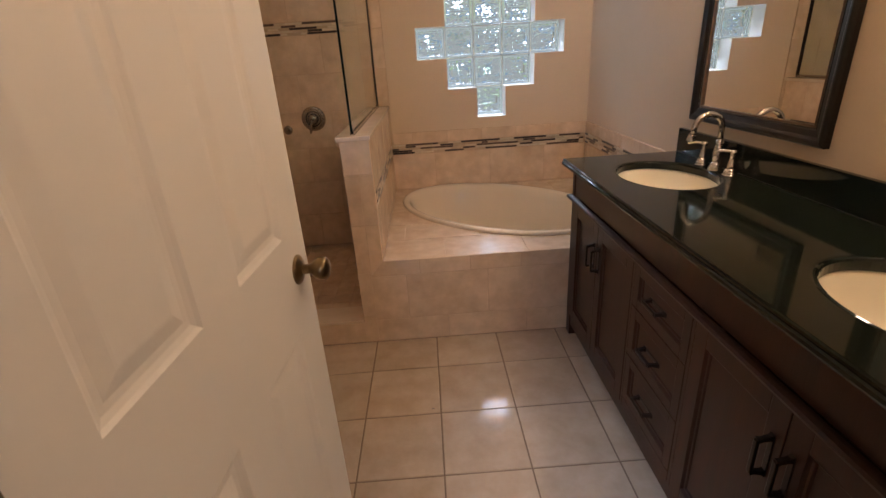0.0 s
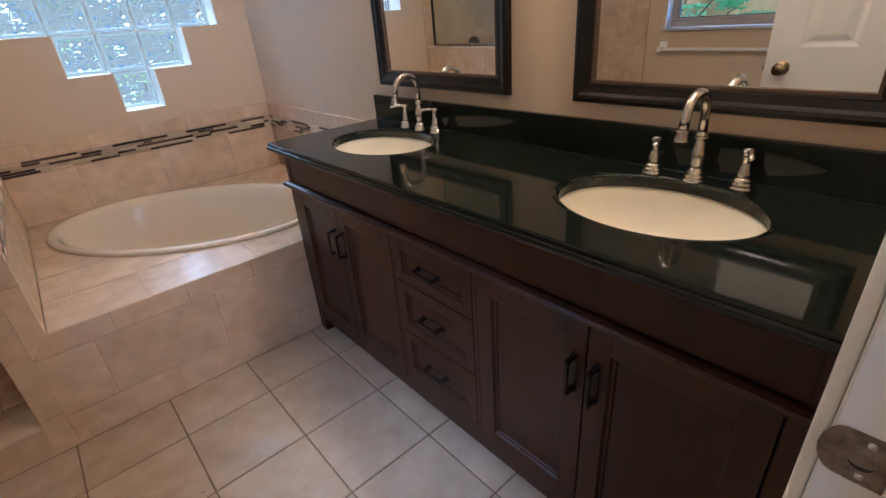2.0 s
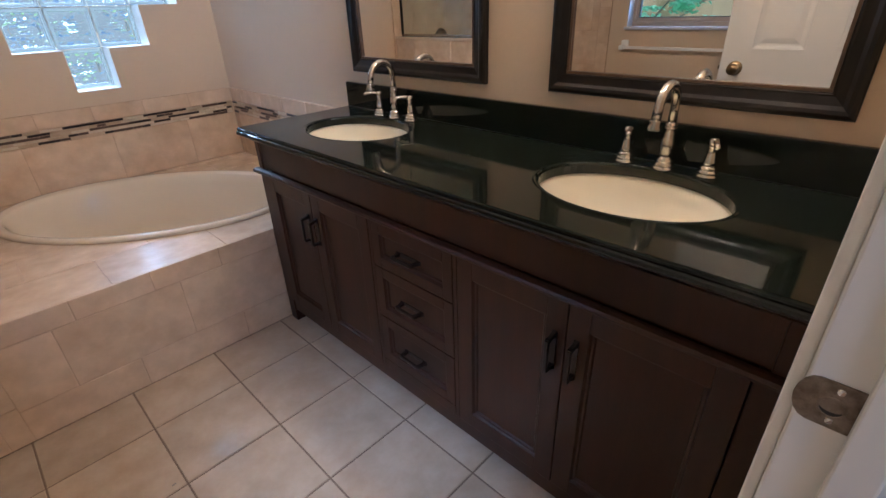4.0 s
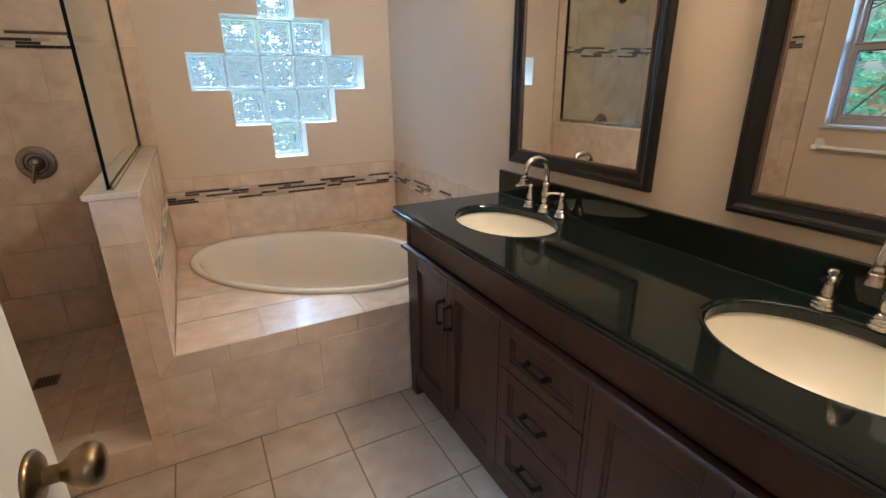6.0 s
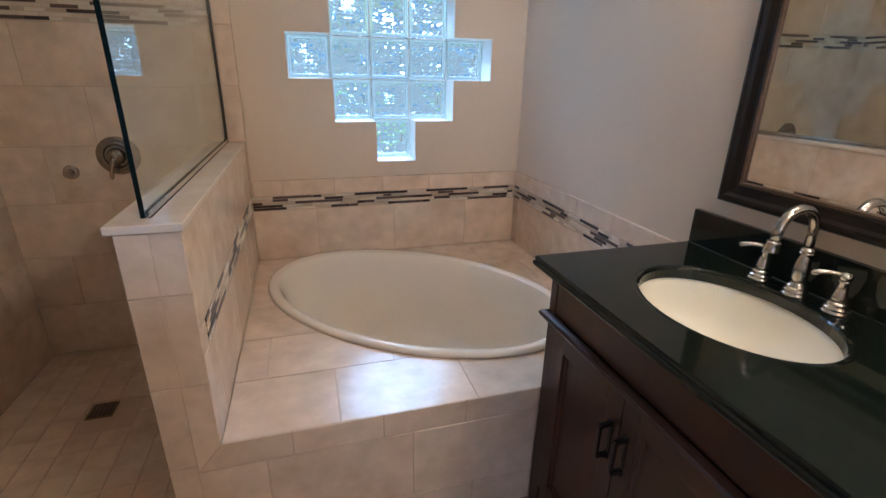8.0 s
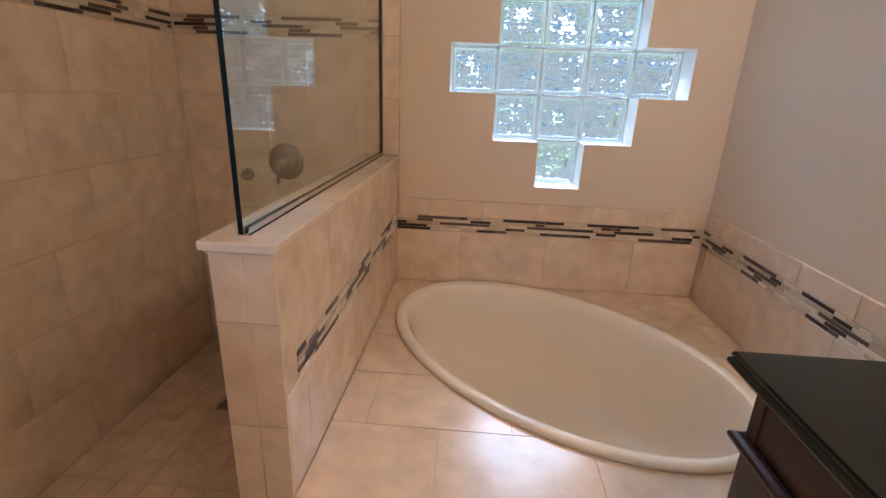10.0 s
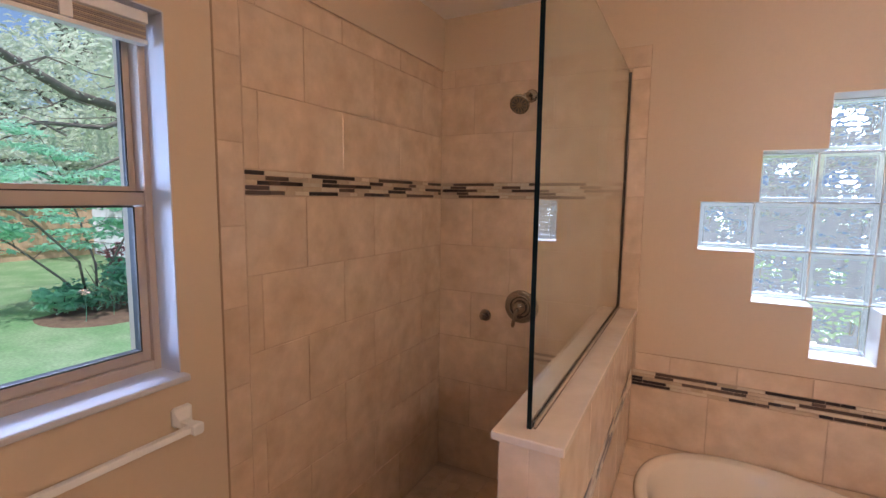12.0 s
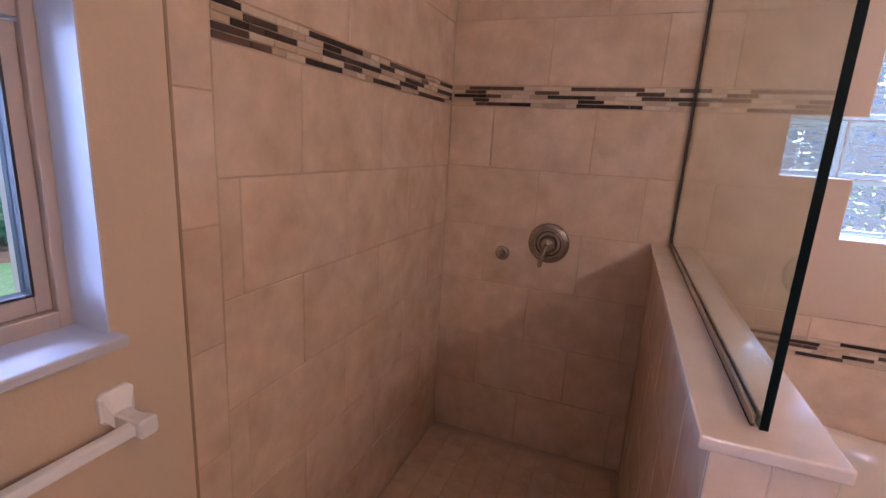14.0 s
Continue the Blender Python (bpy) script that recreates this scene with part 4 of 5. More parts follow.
# The strip at z 1.5362 paints the shaded gap between the two sashes.
for nm, d in (("gasket", (FX0 + 0.024, FX1 - 0.010, WY1 - 0.044, WY1 - 0.0402, WZ0 + 0.068, 1.50)), ("gasket", (FX0 + 0.006, FX0 + 0.020, WY1 - 0.038, WY1 - 0.0342, 1.55, WZ1 - 0.036)),
              ("gasket", (FX0 + 0.024, FX1 - 0.008, WY0 + 0.040, WY1 - 0.044, 1.4985, 1.5035)), ("gasket", (FX0 + 0.030, FX1 - 0.0045, WY0 + 0.019, WY1 - 0.019, 1.5362, 1.5395)),
              ("gasket", (FX0 + 0.024, FX1 - 0.010, WY0 + 0.040, WY1 - 0.044, WZ0 + 0.0682, WZ0 + 0.072))):
    part(nm, box(bmesh.new(), *d, 0), RUBBER, win, "dark strip for rubber gaskets and the shaded gap between sashes")
p1 = part("pane", box(bmesh.new(), FX0 + 0.034, FX0 + 0.038, WY0 + 0.040, WY1 - 0.044, WZ0 + 0.072, 1.50, 0), PANE, win, "clear glass pane, tinted blue to imitate hazy daylight")
p2 = part("pane", box(bmesh.new(), FX0 + 0.010, FX0 + 0.014, WY0 + 0.034, WY1 - 0.038, 1.55, WZ1 - 0.036, 0), PANE, win, "clear glass pane, tinted blue to imitate hazy daylight")
p1.visible_shadow = p2.visible_shadow = False
lock = part("latch", box(bmesh.new(), FX1 - 0.004, FX1 + 0.008, 3.42, 3.475, 1.530, 1.541, 0.003), WHITE, win, "white sash latch")
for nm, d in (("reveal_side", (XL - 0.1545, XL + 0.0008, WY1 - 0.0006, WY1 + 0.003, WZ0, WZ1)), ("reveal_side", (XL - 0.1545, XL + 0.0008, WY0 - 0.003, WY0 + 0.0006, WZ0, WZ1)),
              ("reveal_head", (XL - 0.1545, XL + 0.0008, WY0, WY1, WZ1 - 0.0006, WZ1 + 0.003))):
    part(nm, box(bmesh.new(), *d, 0), REVEAL_DIM, win, "white painted window reveal, greyed blue to imitate daylight")
part("window_sill", box(bmesh.new(), FX1 - 0.01, XL + 0.030, WY0 - 0.012, WY1 + 0.012, WZ0 - 0.004, WZ0 + 0.014, 0.004), REVEAL_DIM, win, "white marble window sill, greyed blue to imitate daylight")
blind = thing("raised_blind", "white and tan mini blind raised tight under the window head", "window blind", at=(XL - 0.048, 3.39, WZ1))
part("headrail", box(bmesh.new(), -0.016, 0.020, -0.440, 0.440, -0.028, -0.001, 0.002), WHITE, blind, "white metal headrail")
for k in range(8):
    part("slat", box(bmesh.new(), -0.012, 0.013, -0.437, 0.437, -0.0335 - 0.0042 * k, -0.0310 - 0.0042 * k, 0.0006), VINYL_SHADED if k % 3 else STICK_CREAM, blind)
part("bottom_rail", box(bmesh.new(), -0.013, 0.015, -0.440, 0.440, -0.076, -0.0655, 0.002), WHITE, blind)
for y in (0.27, -0.27):
    part("clip", box(bmesh.new(), 0.0155, 0.0225, y - 0.012, y + 0.012, -0.066, -0.001, 0.001), WHITE, blind)

bar = thing("towel_bar", "white ceramic towel bar with square posts under the window", "towel bar", at=(XL, 3.418, 0.940))
for s in (-1, 1):
    y = 0.425 * s
    bm = bmesh.new()
    r0 = [(0.0005, 0.036), (0.008, 0.036), (0.013, 0.031), (0.022, 0.019), (0.045, 0.0165), (0.072, 0.020), (0.082, 0.0205), (0.086, 0.016)]
    rings = []
    for x, h in [(a * 0.88, b * 0.74) for a, b in r0]:
        c = h * 0.28
        pts = [(-h + c, -h), (h - c, -h), (h, -h + c), (h, h - c), (h - c, h), (-h + c, h), (-h, h - c), (-h, -h + c)]
        drop = 0.0 if x < 0.015 else -0.008
        rings.append([bm.verts.new((x, y + p, q + drop + (0.016 if x < 0.015 else 0.004))) for p, q in pts])
    for a, b in zip(rings, rings[1:]):
        for k in range(8):
            bm.faces.new([a[k], a[(k + 1) % 8], b[(k + 1) % 8], b[k]])
    bm.faces.new(rings[-1])
    bmesh.ops.recalc_face_normals(bm, faces=bm.faces)
    part("post", bm, WHITE, bar)
bm = bmesh.new()
box(bm, 0.047, 0.065, -0.415, 0.415, -0.013, 0.005, 0.003)
part("rod", bm, WHITE, bar, "square white rod")

# ---- glass blocks ----
wb = structure(new("window_2"), "stepped window of wavy clear glass blocks in white mortar", "window")


def block_rim():
    bm = bmesh.new()
    w, h, f = BP / 2 - 0.0035, BQ / 2 - 0.0035, 0.015
    o = [(-w, -h), (w, -h), (w, h), (-w, h)]
    def ring(k, d):
        return [bm.verts.new((p * (1 - k / w), d, q * (1 - k / h))) for p, q in o]
    rs = [ring(0, 0.078), ring(0, 0.004), ring(0.003, 0.0), ring(f, 0.0), ring(f + 0.003, 0.004), ring(f + 0.003, 0.010)]
    for a, b in zip(rs, rs[1:]):
        for k in range(4):
            bm.faces.new([a[k], a[(k + 1) % 4], b[(k + 1) % 4], b[k]])
    bmesh.ops.recalc_face_normals(bm, faces=bm.faces)
    return bm


def block_pane(seed):
    """A moulded pane: a mirrored cut pattern of ridges in the glass."""
    bm = bmesh.new()
    w, h, n = BP / 2 - 0.020, BQ / 2 - 0.020, 28
    g = []
    for i in range(n + 1):
        col = []
        for j in range(n + 1):
            u, v = abs(2 * i / n - 1), abs(2 * j / n - 1)
            d = 0.028 * (1 - 2 * abs(noise.noise(Vector((u * 3.4 + 1.7, v * 3.4 + 4.1, 2.3))))) + 0.010 * (1 - 2 * abs(noise.noise(Vector((u * 6.5 + 3.7, v * 5.5 + 1.1, seed * 0.37)))))
            col.append(bm.verts.new((-w + 2 * w * i / n, 0.004 + d, -h + 2 * h * j / n)))
        g.append(col)
    for i in range(n):
        for j in range(n):
            bm.faces.new([g[i][j], g[i + 1][j], g[i + 1][j + 1], g[i][j + 1]])
    return bm


rim0 = None
for (ci, rj) in sorted(BLOCKS):
    bx, bz = BX + (ci - 0.5) * BP, BZ + (rj - 0.5) * BQ
    b = new("glass_block")
    b.parent = wb
    b.location = (bx, 5.464, bz)
    if rim0 is None:
        rim0 = part("rim", block_rim(), BLOCKRIM, b)
    else:
        o = new("rim", rim0.data)
        o.parent = b
    p = part("pane", block_pane(ci + 7 * rj), BLOCKGLASS, b, smooth=True)
    p.visible_shadow = False
bm = bmesh.new()
for (ci, rj) in BLOCKS:
    x0, z0 = BX + (ci - 1) * BP, BZ + (rj - 1) * BQ
    for d in ((x0, x0 + 0.0033, z0, z0 + BQ), (x0 + BP - 0.0033, x0 + BP, z0, z0 + BQ), (x0 + 0.0033, x0 + BP - 0.0033, z0, z0 + 0.0033), (x0 + 0.0033, x0 + BP - 0.0033, z0 + BQ - 0.0033, z0 + BQ)):
        box(bm, d[0], d[1], 5.467, 5.54, d[2], d[3])
part("mortar_joint", bm, MORTAR, wb)
bm = bmesh.new()
for (ci, rj) in BLOCKS:
    x0, z0 = BX + (ci - 1) * BP, BZ + (rj - 1) * BQ
    if (ci + 1, rj) not in BLOCKS:
        box(bm, x0 + BP - 0.0010, x0 + BP + 0.001, YB - 0.0005, 5.462, z0, z0 + BQ)
    if (ci - 1, rj) not in BLOCKS:
        box(bm, x0 - 0.001, x0 + 0.0010, YB - 0.0005, 5.462, z0, z0 + BQ)
    if (ci, rj - 1) not in BLOCKS:
        box(bm, x0, x0 + BP, YB - 0.0005, 5.462, z0 - 0.001, z0 + 0.0010)
    if (ci, rj + 1) not in BLOCKS:
        box(bm, x0, x0 + BP, YB - 0.0005, 5.462, z0 + BQ - 0.0010, z0 + BQ + 0.001)
part("reveal", bm, WHITE, wb, "white painted reveal")
structure(boxed("edge_bead", (TL, XL + 0.0015, 3.9755, 3.9815, 0.0, 2.180), mat("tan_caulk", (0.33, 0.22, 0.13), 0.6, vary=0.3), bevel=0.001), "tan caulk bead where tile meets paint", "trim")
speck = thing("floor_debris", "tiny dark dry leaf crumb lying on the tiled floor", "debris", at=(0.262, 3.47, 0.0))
part("crumb", box(bmesh.new(), -0.006, 0.006, -0.002, 0.002, 0.0, 0.002, 0.0005), BARK, speck)

# ---- outdoors ----
GZ = -0.22
bm = bmesh.new()
gx, gy = span(-60, 40, 50), span(-50, 60, 55)
grid = [[bm.verts.new((x, y, GZ + 0.10 * noise.noise(Vector((x * 0.12, y * 0.12, 0))) - (0.06 if x > -8 else 0))) for y in gy] for x in gx]
for i in range(len(gx) - 1):
    for j in range(len(gy) - 1):
        bm.faces.new([grid[i][j], grid[i + 1][j], grid[i + 1][j + 1], grid[i][j + 1]])
ground = structure(finish("ground", bm, GRASS), "sunny green lawn outside the window", "ground")


def leaves(bm, rng, centre, radius, count, size, flat=0.6, droop=0.0):
    """A loose clump of small pointed leaves."""
    for _ in range(count):
        while True:
            p = Vector((rng.uniform(-1, 1), rng.uniform(-1, 1), rng.uniform(-1, 1)))
            if p.length < 1:
                break
        p = Vector((p.x * radius, p.y * radius, p.z * radius * flat)) + Vector(centre)
        s = size * rng.uniform(0.6, 1.3)
        a = Euler((rng.uniform(-0.7, 0.7) + droop, rng.uniform(-0.7, 0.7), rng.uniform(0, 6.28))).to_matrix()
        q = [(0, -s, 0), (s * 0.45, -s * 0.1, s * 0.1), (0, s, -s * 0.15), (-s * 0.45, -s * 0.1, s * 0.1)]
        bm.faces.new([bm.verts.new(p + a @ Vector(v)) for v in q])


def tree(label, category, x, y, height, spread, leaf, rng_seed, clumps, per, size, base=0.35, lean=(0, 0), girth=0.16, bark=None, lo=0.35):
    rng = random.Random(rng_seed)
    ob = thing(category, label, category, at=(x, y, GZ))
    top = Vector((lean[0], lean[1], height))
    pts = [top * (k / 6) + Vector((rng.uniform(-1, 1), rng.uniform(-1, 1), 0)) * 0.04 * k for k in range(7)]
    part("trunk", tube(bmesh.new(), pts, [girth * (1 - 0.13 * k) for k in range(7)], 10), bark or BARK, ob, smooth=True)
    crown = bmesh.new()
    for c in range(clumps):
        f = rng.uniform(lo, 1.0)
        st = top * (f * 0.8)
        a = rng.uniform(0, 6.28)
        r = spread * rng.uniform(0.35, 1.0) * (1.15 - 0.5 * f)
        end = Vector((st.x + r * math.cos(a), st.y + r * math.sin(a), top.z * f + rng.uniform(-0.1, 0.25) * spread * 0.4))
        mid = (st + end) / 2 + Vector((0, 0, 0.12 * r))
        if c % 3 == 0:
            part("limb", tube(bmesh.new(), [st, mid, end], [girth * 0.35, girth * 0.22, girth * 0.08], 7), bark or BARK, ob, smooth=True)
        leaves(crown, rng, end, base * spread * rng.uniform(0.5, 1.0), per, size)
        leaves(crown, rng, mid, base * spread * 0.5, per // 2, size)
    part("crown", crown, leaf, ob)
    return ob


fence = thing("wooden_fence", "weathered orange-brown cedar privacy fence across the lawn", "fence", at=(-15.2, 8.0, GZ - 0.1))
picket = None
for k in range(150):
    y = -9.0 + k * 0.152
    hgt = 1.72
    if picket is None:
        picket = part("board", box(bmesh.new(), -0.01, 0.01, -0.0745, 0.0745, 0.0, hgt, 0), FENCEWOOD, fence)
        picket.location = (0, y, 0)
    else:
        o = new("board", picket.data)
        o.parent = fence
        o.location = (0, y, 0.01 * math.sin(k * 1.7))
for z in (0.3, 1.45):
    part("rail", box(bmesh.new(), 0.011, 0.05, -9.0, 13.8, z, z + 0.09), FENCEWOOD, fence)
tree("pale-leaved old oak tree, whitened for haze, with heavy spreading limbs over the lawn", "oak_tree", -12.5, 10.6, 8.5, 5.2, LEAFHAZY, 21, 70, 200, 0.10, 0.22, (0.5, -1.0), 0.34, lo=0.30)
tree("tall oak tree with thin grey-green leaves behind the fence", "oak_tree", -19.5, 5.0, 9.5, 6.0, LEAFHAZY, 22, 80, 170, 0.13, 0.22, (0, 0), 0.30, lo=0.18)
tree("tall shady tree with grey-green leaves behind the fence", "shade_tree", -21.0, 12.5, 10, 6.5, LEAFHAZY, 23, 70, 170, 0.14, 0.24, (0, 0), 0.32, lo=0.15)
tree("tall shady tree with dense green leaves behind the fence", "shade_tree", -20.5, -1.5, 9, 6.0, LEAFDARK, 24, 60, 300, 0.14, 0.24, (0, 0), 0.32, lo=0.15)
maple, rng = thing("maple_tree", "young maple tree with airy flat layers of bright green leaves", "maple_tree", at=(-7.9, 6.85, GZ)), random.Random(25)
crown = bmesh.new()
for stem in (((0, 0, 0), (0.05, -0.35, 0.45), (0.1, -0.85, 0.95), (0.2, -1.5, 1.40), (0.3, -2.3, 1.75)), ((0.02, 0.05, 0), (0.05, 0.05, 0.6), (0.0, -0.08, 1.2), (0.1, -0.3, 1.8), (0.1, -0.5, 2.3)),
             ((0.02, 0.02, 0), (0.1, 0.15, 0.5), (0.2, 0.45, 1.1), (0.3, 0.85, 1.55), (0.3, 1.1, 1.8)), ((0.0, -0.04, 0), (0.4, -0.3, 0.7), (0.7, -0.9, 1.3), (0.8, -1.6, 1.8), (0.8, -2.6, 2.2))):
    pts = [Vector(p) * 1.12 for p in stem]
    part("stem", tube(bmesh.new(), pts, [0.022, 0.018, 0.014, 0.009, 0.004], 7), BARK, maple, smooth=True)
    twigs = bmesh.new()
    for k in range(15):
        f = 1.6 + 2.4 * k / 14
        i0 = min(3, int(f))
        st = pts[i0].lerp(pts[i0 + 1], f - i0)
        a = rng.uniform(0, 6.28)
        end = st + Vector((0.65 * math.cos(a), 0.80 * math.sin(a), rng.uniform(0.0, 0.22)))
        tube(twigs, [st, (st + end) / 2 + Vector((0, 0, 0.06)), end], [0.006, 0.004, 0.002], 5)
        for q in range(3):
            c = st.lerp(end, 0.45 + 0.3 * q) + Vector((0, 0, rng.uniform(-0.03, 0.03)))
            leaves(crown, rng, c, rng.uniform(0.18, 0.36), 30, 0.060, 0.13)
    part("twigs", twigs, BARK, maple)
part("crown", crown, LEAF, maple)
oak_limb = thing("oak_limb", "long bare mossy oak limb hanging above the lawn", "tree limb", at=(-9.0, 8.0, 0))
part("bough", tube(bmesh.new(), [(-1.5, 2.8, 2.2), (-0.6, 1.4, 2.85), (0.1, 0.3, 3.0), (0.3, -0.9, 3.15), (0.9, -2.1, 3.5), (1.0, -3.4, 3.6)], [0.14, 0.11, 0.09, 0.08, 0.06, 0.03], 9), BARK, oak_limb, smooth=True)
part("branch", tube(bmesh.new(), [(0.1, 0.3, 3.0), (0.4, -0.5, 2.65), (0.5, -1.4, 2.6), (0.9, -2.3, 2.3)], [0.05, 0.04, 0.03, 0.012], 7), BARK, oak_limb, smooth=True)
part("branch", tube(bmesh.new(), [(-0.6, 1.4, 2.85), (0.2, 0.5, 2.35), (0.4, -0.2, 2.2), (0.6, -1.2, 1.75)], [0.055, 0.045, 0.03, 0.01], 7), BARK, oak_limb, smooth=True)
bm, rng = bmesh.new(), random.Random(33)
for k in range(34):
    p = Vector((rng.uniform(-1.0, 1.0), rng.uniform(-3.2, 2.4), rng.uniform(2.2, 3.9)))
    a, q = rng.uniform(-0.5, 0.5), [p]
    for n in range(5):
        q.append(q[-1] + Vector((rng.uniform(-0.1, 0.1), -0.28 + 0.5 * a * n * 0.3, rng.uniform(-0.22, 0.14))))
    tube(bm, q, [0.018, 0.015, 0.012, 0.009, 0.006, 0.003], 5)
part("twigs", bm, BARK, oak_limb)
bm, rng = bmesh.new(), random.Random(31)
for k in range(46):
    t = rng.random()
    c = Vector((-1.0 + 2.0 * t + rng.uniform(-0.4, 0.4), 2.4 - 6.0 * t, rng.uniform(1.7, 4.1)))
    leaves(bm, rng, c, rng.uniform(0.25, 0.55), 85, 0.04, 0.9)
for k in range(60):
    t = rng.random()
    c = Vector((-0.8 + 1.8 * t, 1.8 - 5.0 * t, 2.9 - rng.uniform(0, 0.3)))
    for q in range(16):
        leaves(bm, rng, c - Vector((rng.uniform(-.03, .03), rng.uniform(-.03, .03), q * 0.035)), 0.03, 3, 0.03, 1.0, 1.4)
part("foliage", bm, LEAFHAZY, oak_limb)
mulch = structure(finish("mulch_bed", lathe(bmesh.new(), [(0.0, 0.05), (0.7, 0.04), (1.05, -0.04)], (-7.5, 6.7, GZ - 0.03), n=28, cap=False), MULCH), "brown bark mulch bed in the lawn", "ground")
for (x, y, r, lf, sd, lab) in ((-7.4, 6.95, 0.46, LEAFDARK, 41, "dense dark green leafy shrub on the mulch bed"), (-7.7, 6.35, 0.22, LEAF, 42, "low bright green leafy shrub on the mulch bed")):
    sh, rng = thing("garden_shrub", lab, "shrub", at=(x, y, GZ)), random.Random(sd)
    bm = bmesh.new()
    for k in range(16):
        leaves(bm, rng, (rng.uniform(-r, r), rng.uniform(-r, r), rng.uniform(0.12, r * 1.7)), r * 0.5, 60, 0.065)
    part("foliage", bm, lf, sh)
    bm = bmesh.new()
    for k in range(7):
        a = k * 0.9
        tube(bm, [(0, 0, 0), (r * 0.5 * math.cos(a), r * 0.5 * math.sin(a), r * 0.8), (r * 0.8 * math.cos(a), r * 0.8 * math.sin(a), r * 1.5)], [0.014, 0.010, 0.004], 6)
    part("stems", bm, BARK, sh)
GATEWHITE = mat("gate_white", (0.62, 0.66, 0.70), 0.6, vary=0.3, scale=4)
SHINGLE = mat("shed_shingles", (0.33, 0.38, 0.47), 0.8, vary=0.5, scale=5, fine=0.2)
shed = thing("garden_shed", "white painted plank garden shed with a grey shingled gable roof", "garden shed", at=(-13.2, 10.3, GZ - 0.1))
part("wall", box(bmesh.new(), -2.2, -0.014, 0.02, 2.58, 0.0, 1.80, 0), GATEWHITE, shed)
for k in range(16):
    part("plank", box(bmesh.new(), -0.012, 0.012, k * 0.163, k * 0.163 + 0.158, 0.0, 1.80, 0.003), GATEWHITE, shed)
bm = bmesh.new()
v = [[bm.verts.new((x, y, z)) for y, z in ((-0.05, 1.70), (1.3, 2.88), (2.75, 1.70), (2.75, 1.78), (1.3, 2.97), (-0.05, 1.78))] for x in (-2.35, 0.12)]
for k in range(6):
    bm.faces.new([v[0][k], v[0][(k + 1) % 6], v[1][(k + 1) % 6], v[1][k]])
bm.faces.new([v[1][k] for k in (0, 1, 4, 5)])
bm.faces.new([v[1][k] for k in (1, 2, 3, 4)])
bm.faces.new([v[0][k] for k in (5, 4, 1, 0)])
bm.faces.new([v[0][k] for k in (4, 3, 2, 1)])
part("roof", bm, SHINGLE, shed, "grey-blue shingled gable roof")
bm = bmesh.new()
w = [[bm.verts.new((x, y, z)) for y, z in ((0.0, 1.801), (2.6, 1.801), (1.3, 2.85))] for x in (-2.19, 0.0)]
bm.faces.new(w[0]); bm.faces.new(w[1][::-1])
for k in range(3):
    bm.faces.new([w[0][k], w[1][k], w[1][(k + 1) % 3], w[0][(k + 1) % 3]])
bmesh.ops.recalc_face_normals(bm, faces=bm.faces)
part("gable", bm, SHINGLE, shed, "grey-blue shingled gable end")
REDLEAF = leaf_mat("red_leaves", (0.32, 0.11, 0.14), (0.48, 0.18, 0.22))
PETAL = mat("flower_petals", (0.75, 0.55, 0.45), 0.6)
red, rng = thing("red_leaved_plant", "spiky dark red leaved plant above the green shrub", "plant", at=(-8.0, 7.35, GZ)), random.Random(61)
bm = bmesh.new()
for k in range(26):
    leaves(bm, rng, (rng.uniform(-0.20, 0.20), rng.uniform(-0.20, 0.20), rng.uniform(0.45, 0.95)), 0.09, 6, 0.07)
part("foliage", bm, REDLEAF, red)
bm = bmesh.new()
for k in range(5):
    tube(bm, [(0, 0, 0), (0.1 * math.cos(k * 1.3), 0.1 * math.sin(k * 1.3), 0.5), (0.22 * math.cos(k * 1.3), 0.22 * math.sin(k * 1.3), 0.95)], [0.014, 0.010, 0.005], 6)
part("stems", bm, BARK, red)
for k, (x, y, z) in enumerate(((-7.0, 6.35, 0.42), (-7.15, 7.05, 0.80), (-7.1, 6.75, 0.5))):
    fl, rng = thing("flower", "small pale pink flower head above the shrub leaves", "flower", "flowers in the mulch bed", at=(x, y, GZ)), random.Random(70 + k)
    bm = bmesh.new()
    leaves(bm, rng, (0, 0, z), 0.07, 40, 0.03, 0.6)
    part("petals", bm, PETAL, fl)
    part("stalk", tube(bmesh.new(), [(0, 0, 0), (0.01, 0.01, z / 2), (0, 0, z)], 0.005, 5), LEAFDARK, fl)
# Added pale backdrop: catches the sun so the glass blocks look bright.
BACKDROP_GREY = mat("block_backdrop_grey", (0.29, 0.31, 0.34), 0.5, vary=0.2)
backdrop = thing("block_backdrop", "tall pale grey board backdrop added behind the house to brighten the glass blocks", "fence", at=(0.8, 9.6, GZ - 0.1))
pk = None
for k in range(60):
    x = -7.5 + k * 0.252
    if pk is None:
        pk = part("board", box(bmesh.new(), -0.122, 0.122, -0.012, 0.012, 0.0, 2.1, 0), BACKDROP_GREY, backdrop)
        pk.location = (x, 0, 0)
    else:
        o = new("board", pk.data)
        o.parent = backdrop
        o.location = (x, 0, 0)
for k, (x, y) in enumerate(((-4.6, 15.5), (6.6, 14.5), (1.0, 17.0))):
    tree("leafy grey-green tree behind the house, seen through the glass blocks", "garden_tree", x, y, 5.0, 2.4, LEAFHAZY, 51 + k, 30, 120, 0.11, 0.3, (0, 0), 0.12, lo=0.2)

# ---- tiles, borders (pieces) ----
P = 0.393
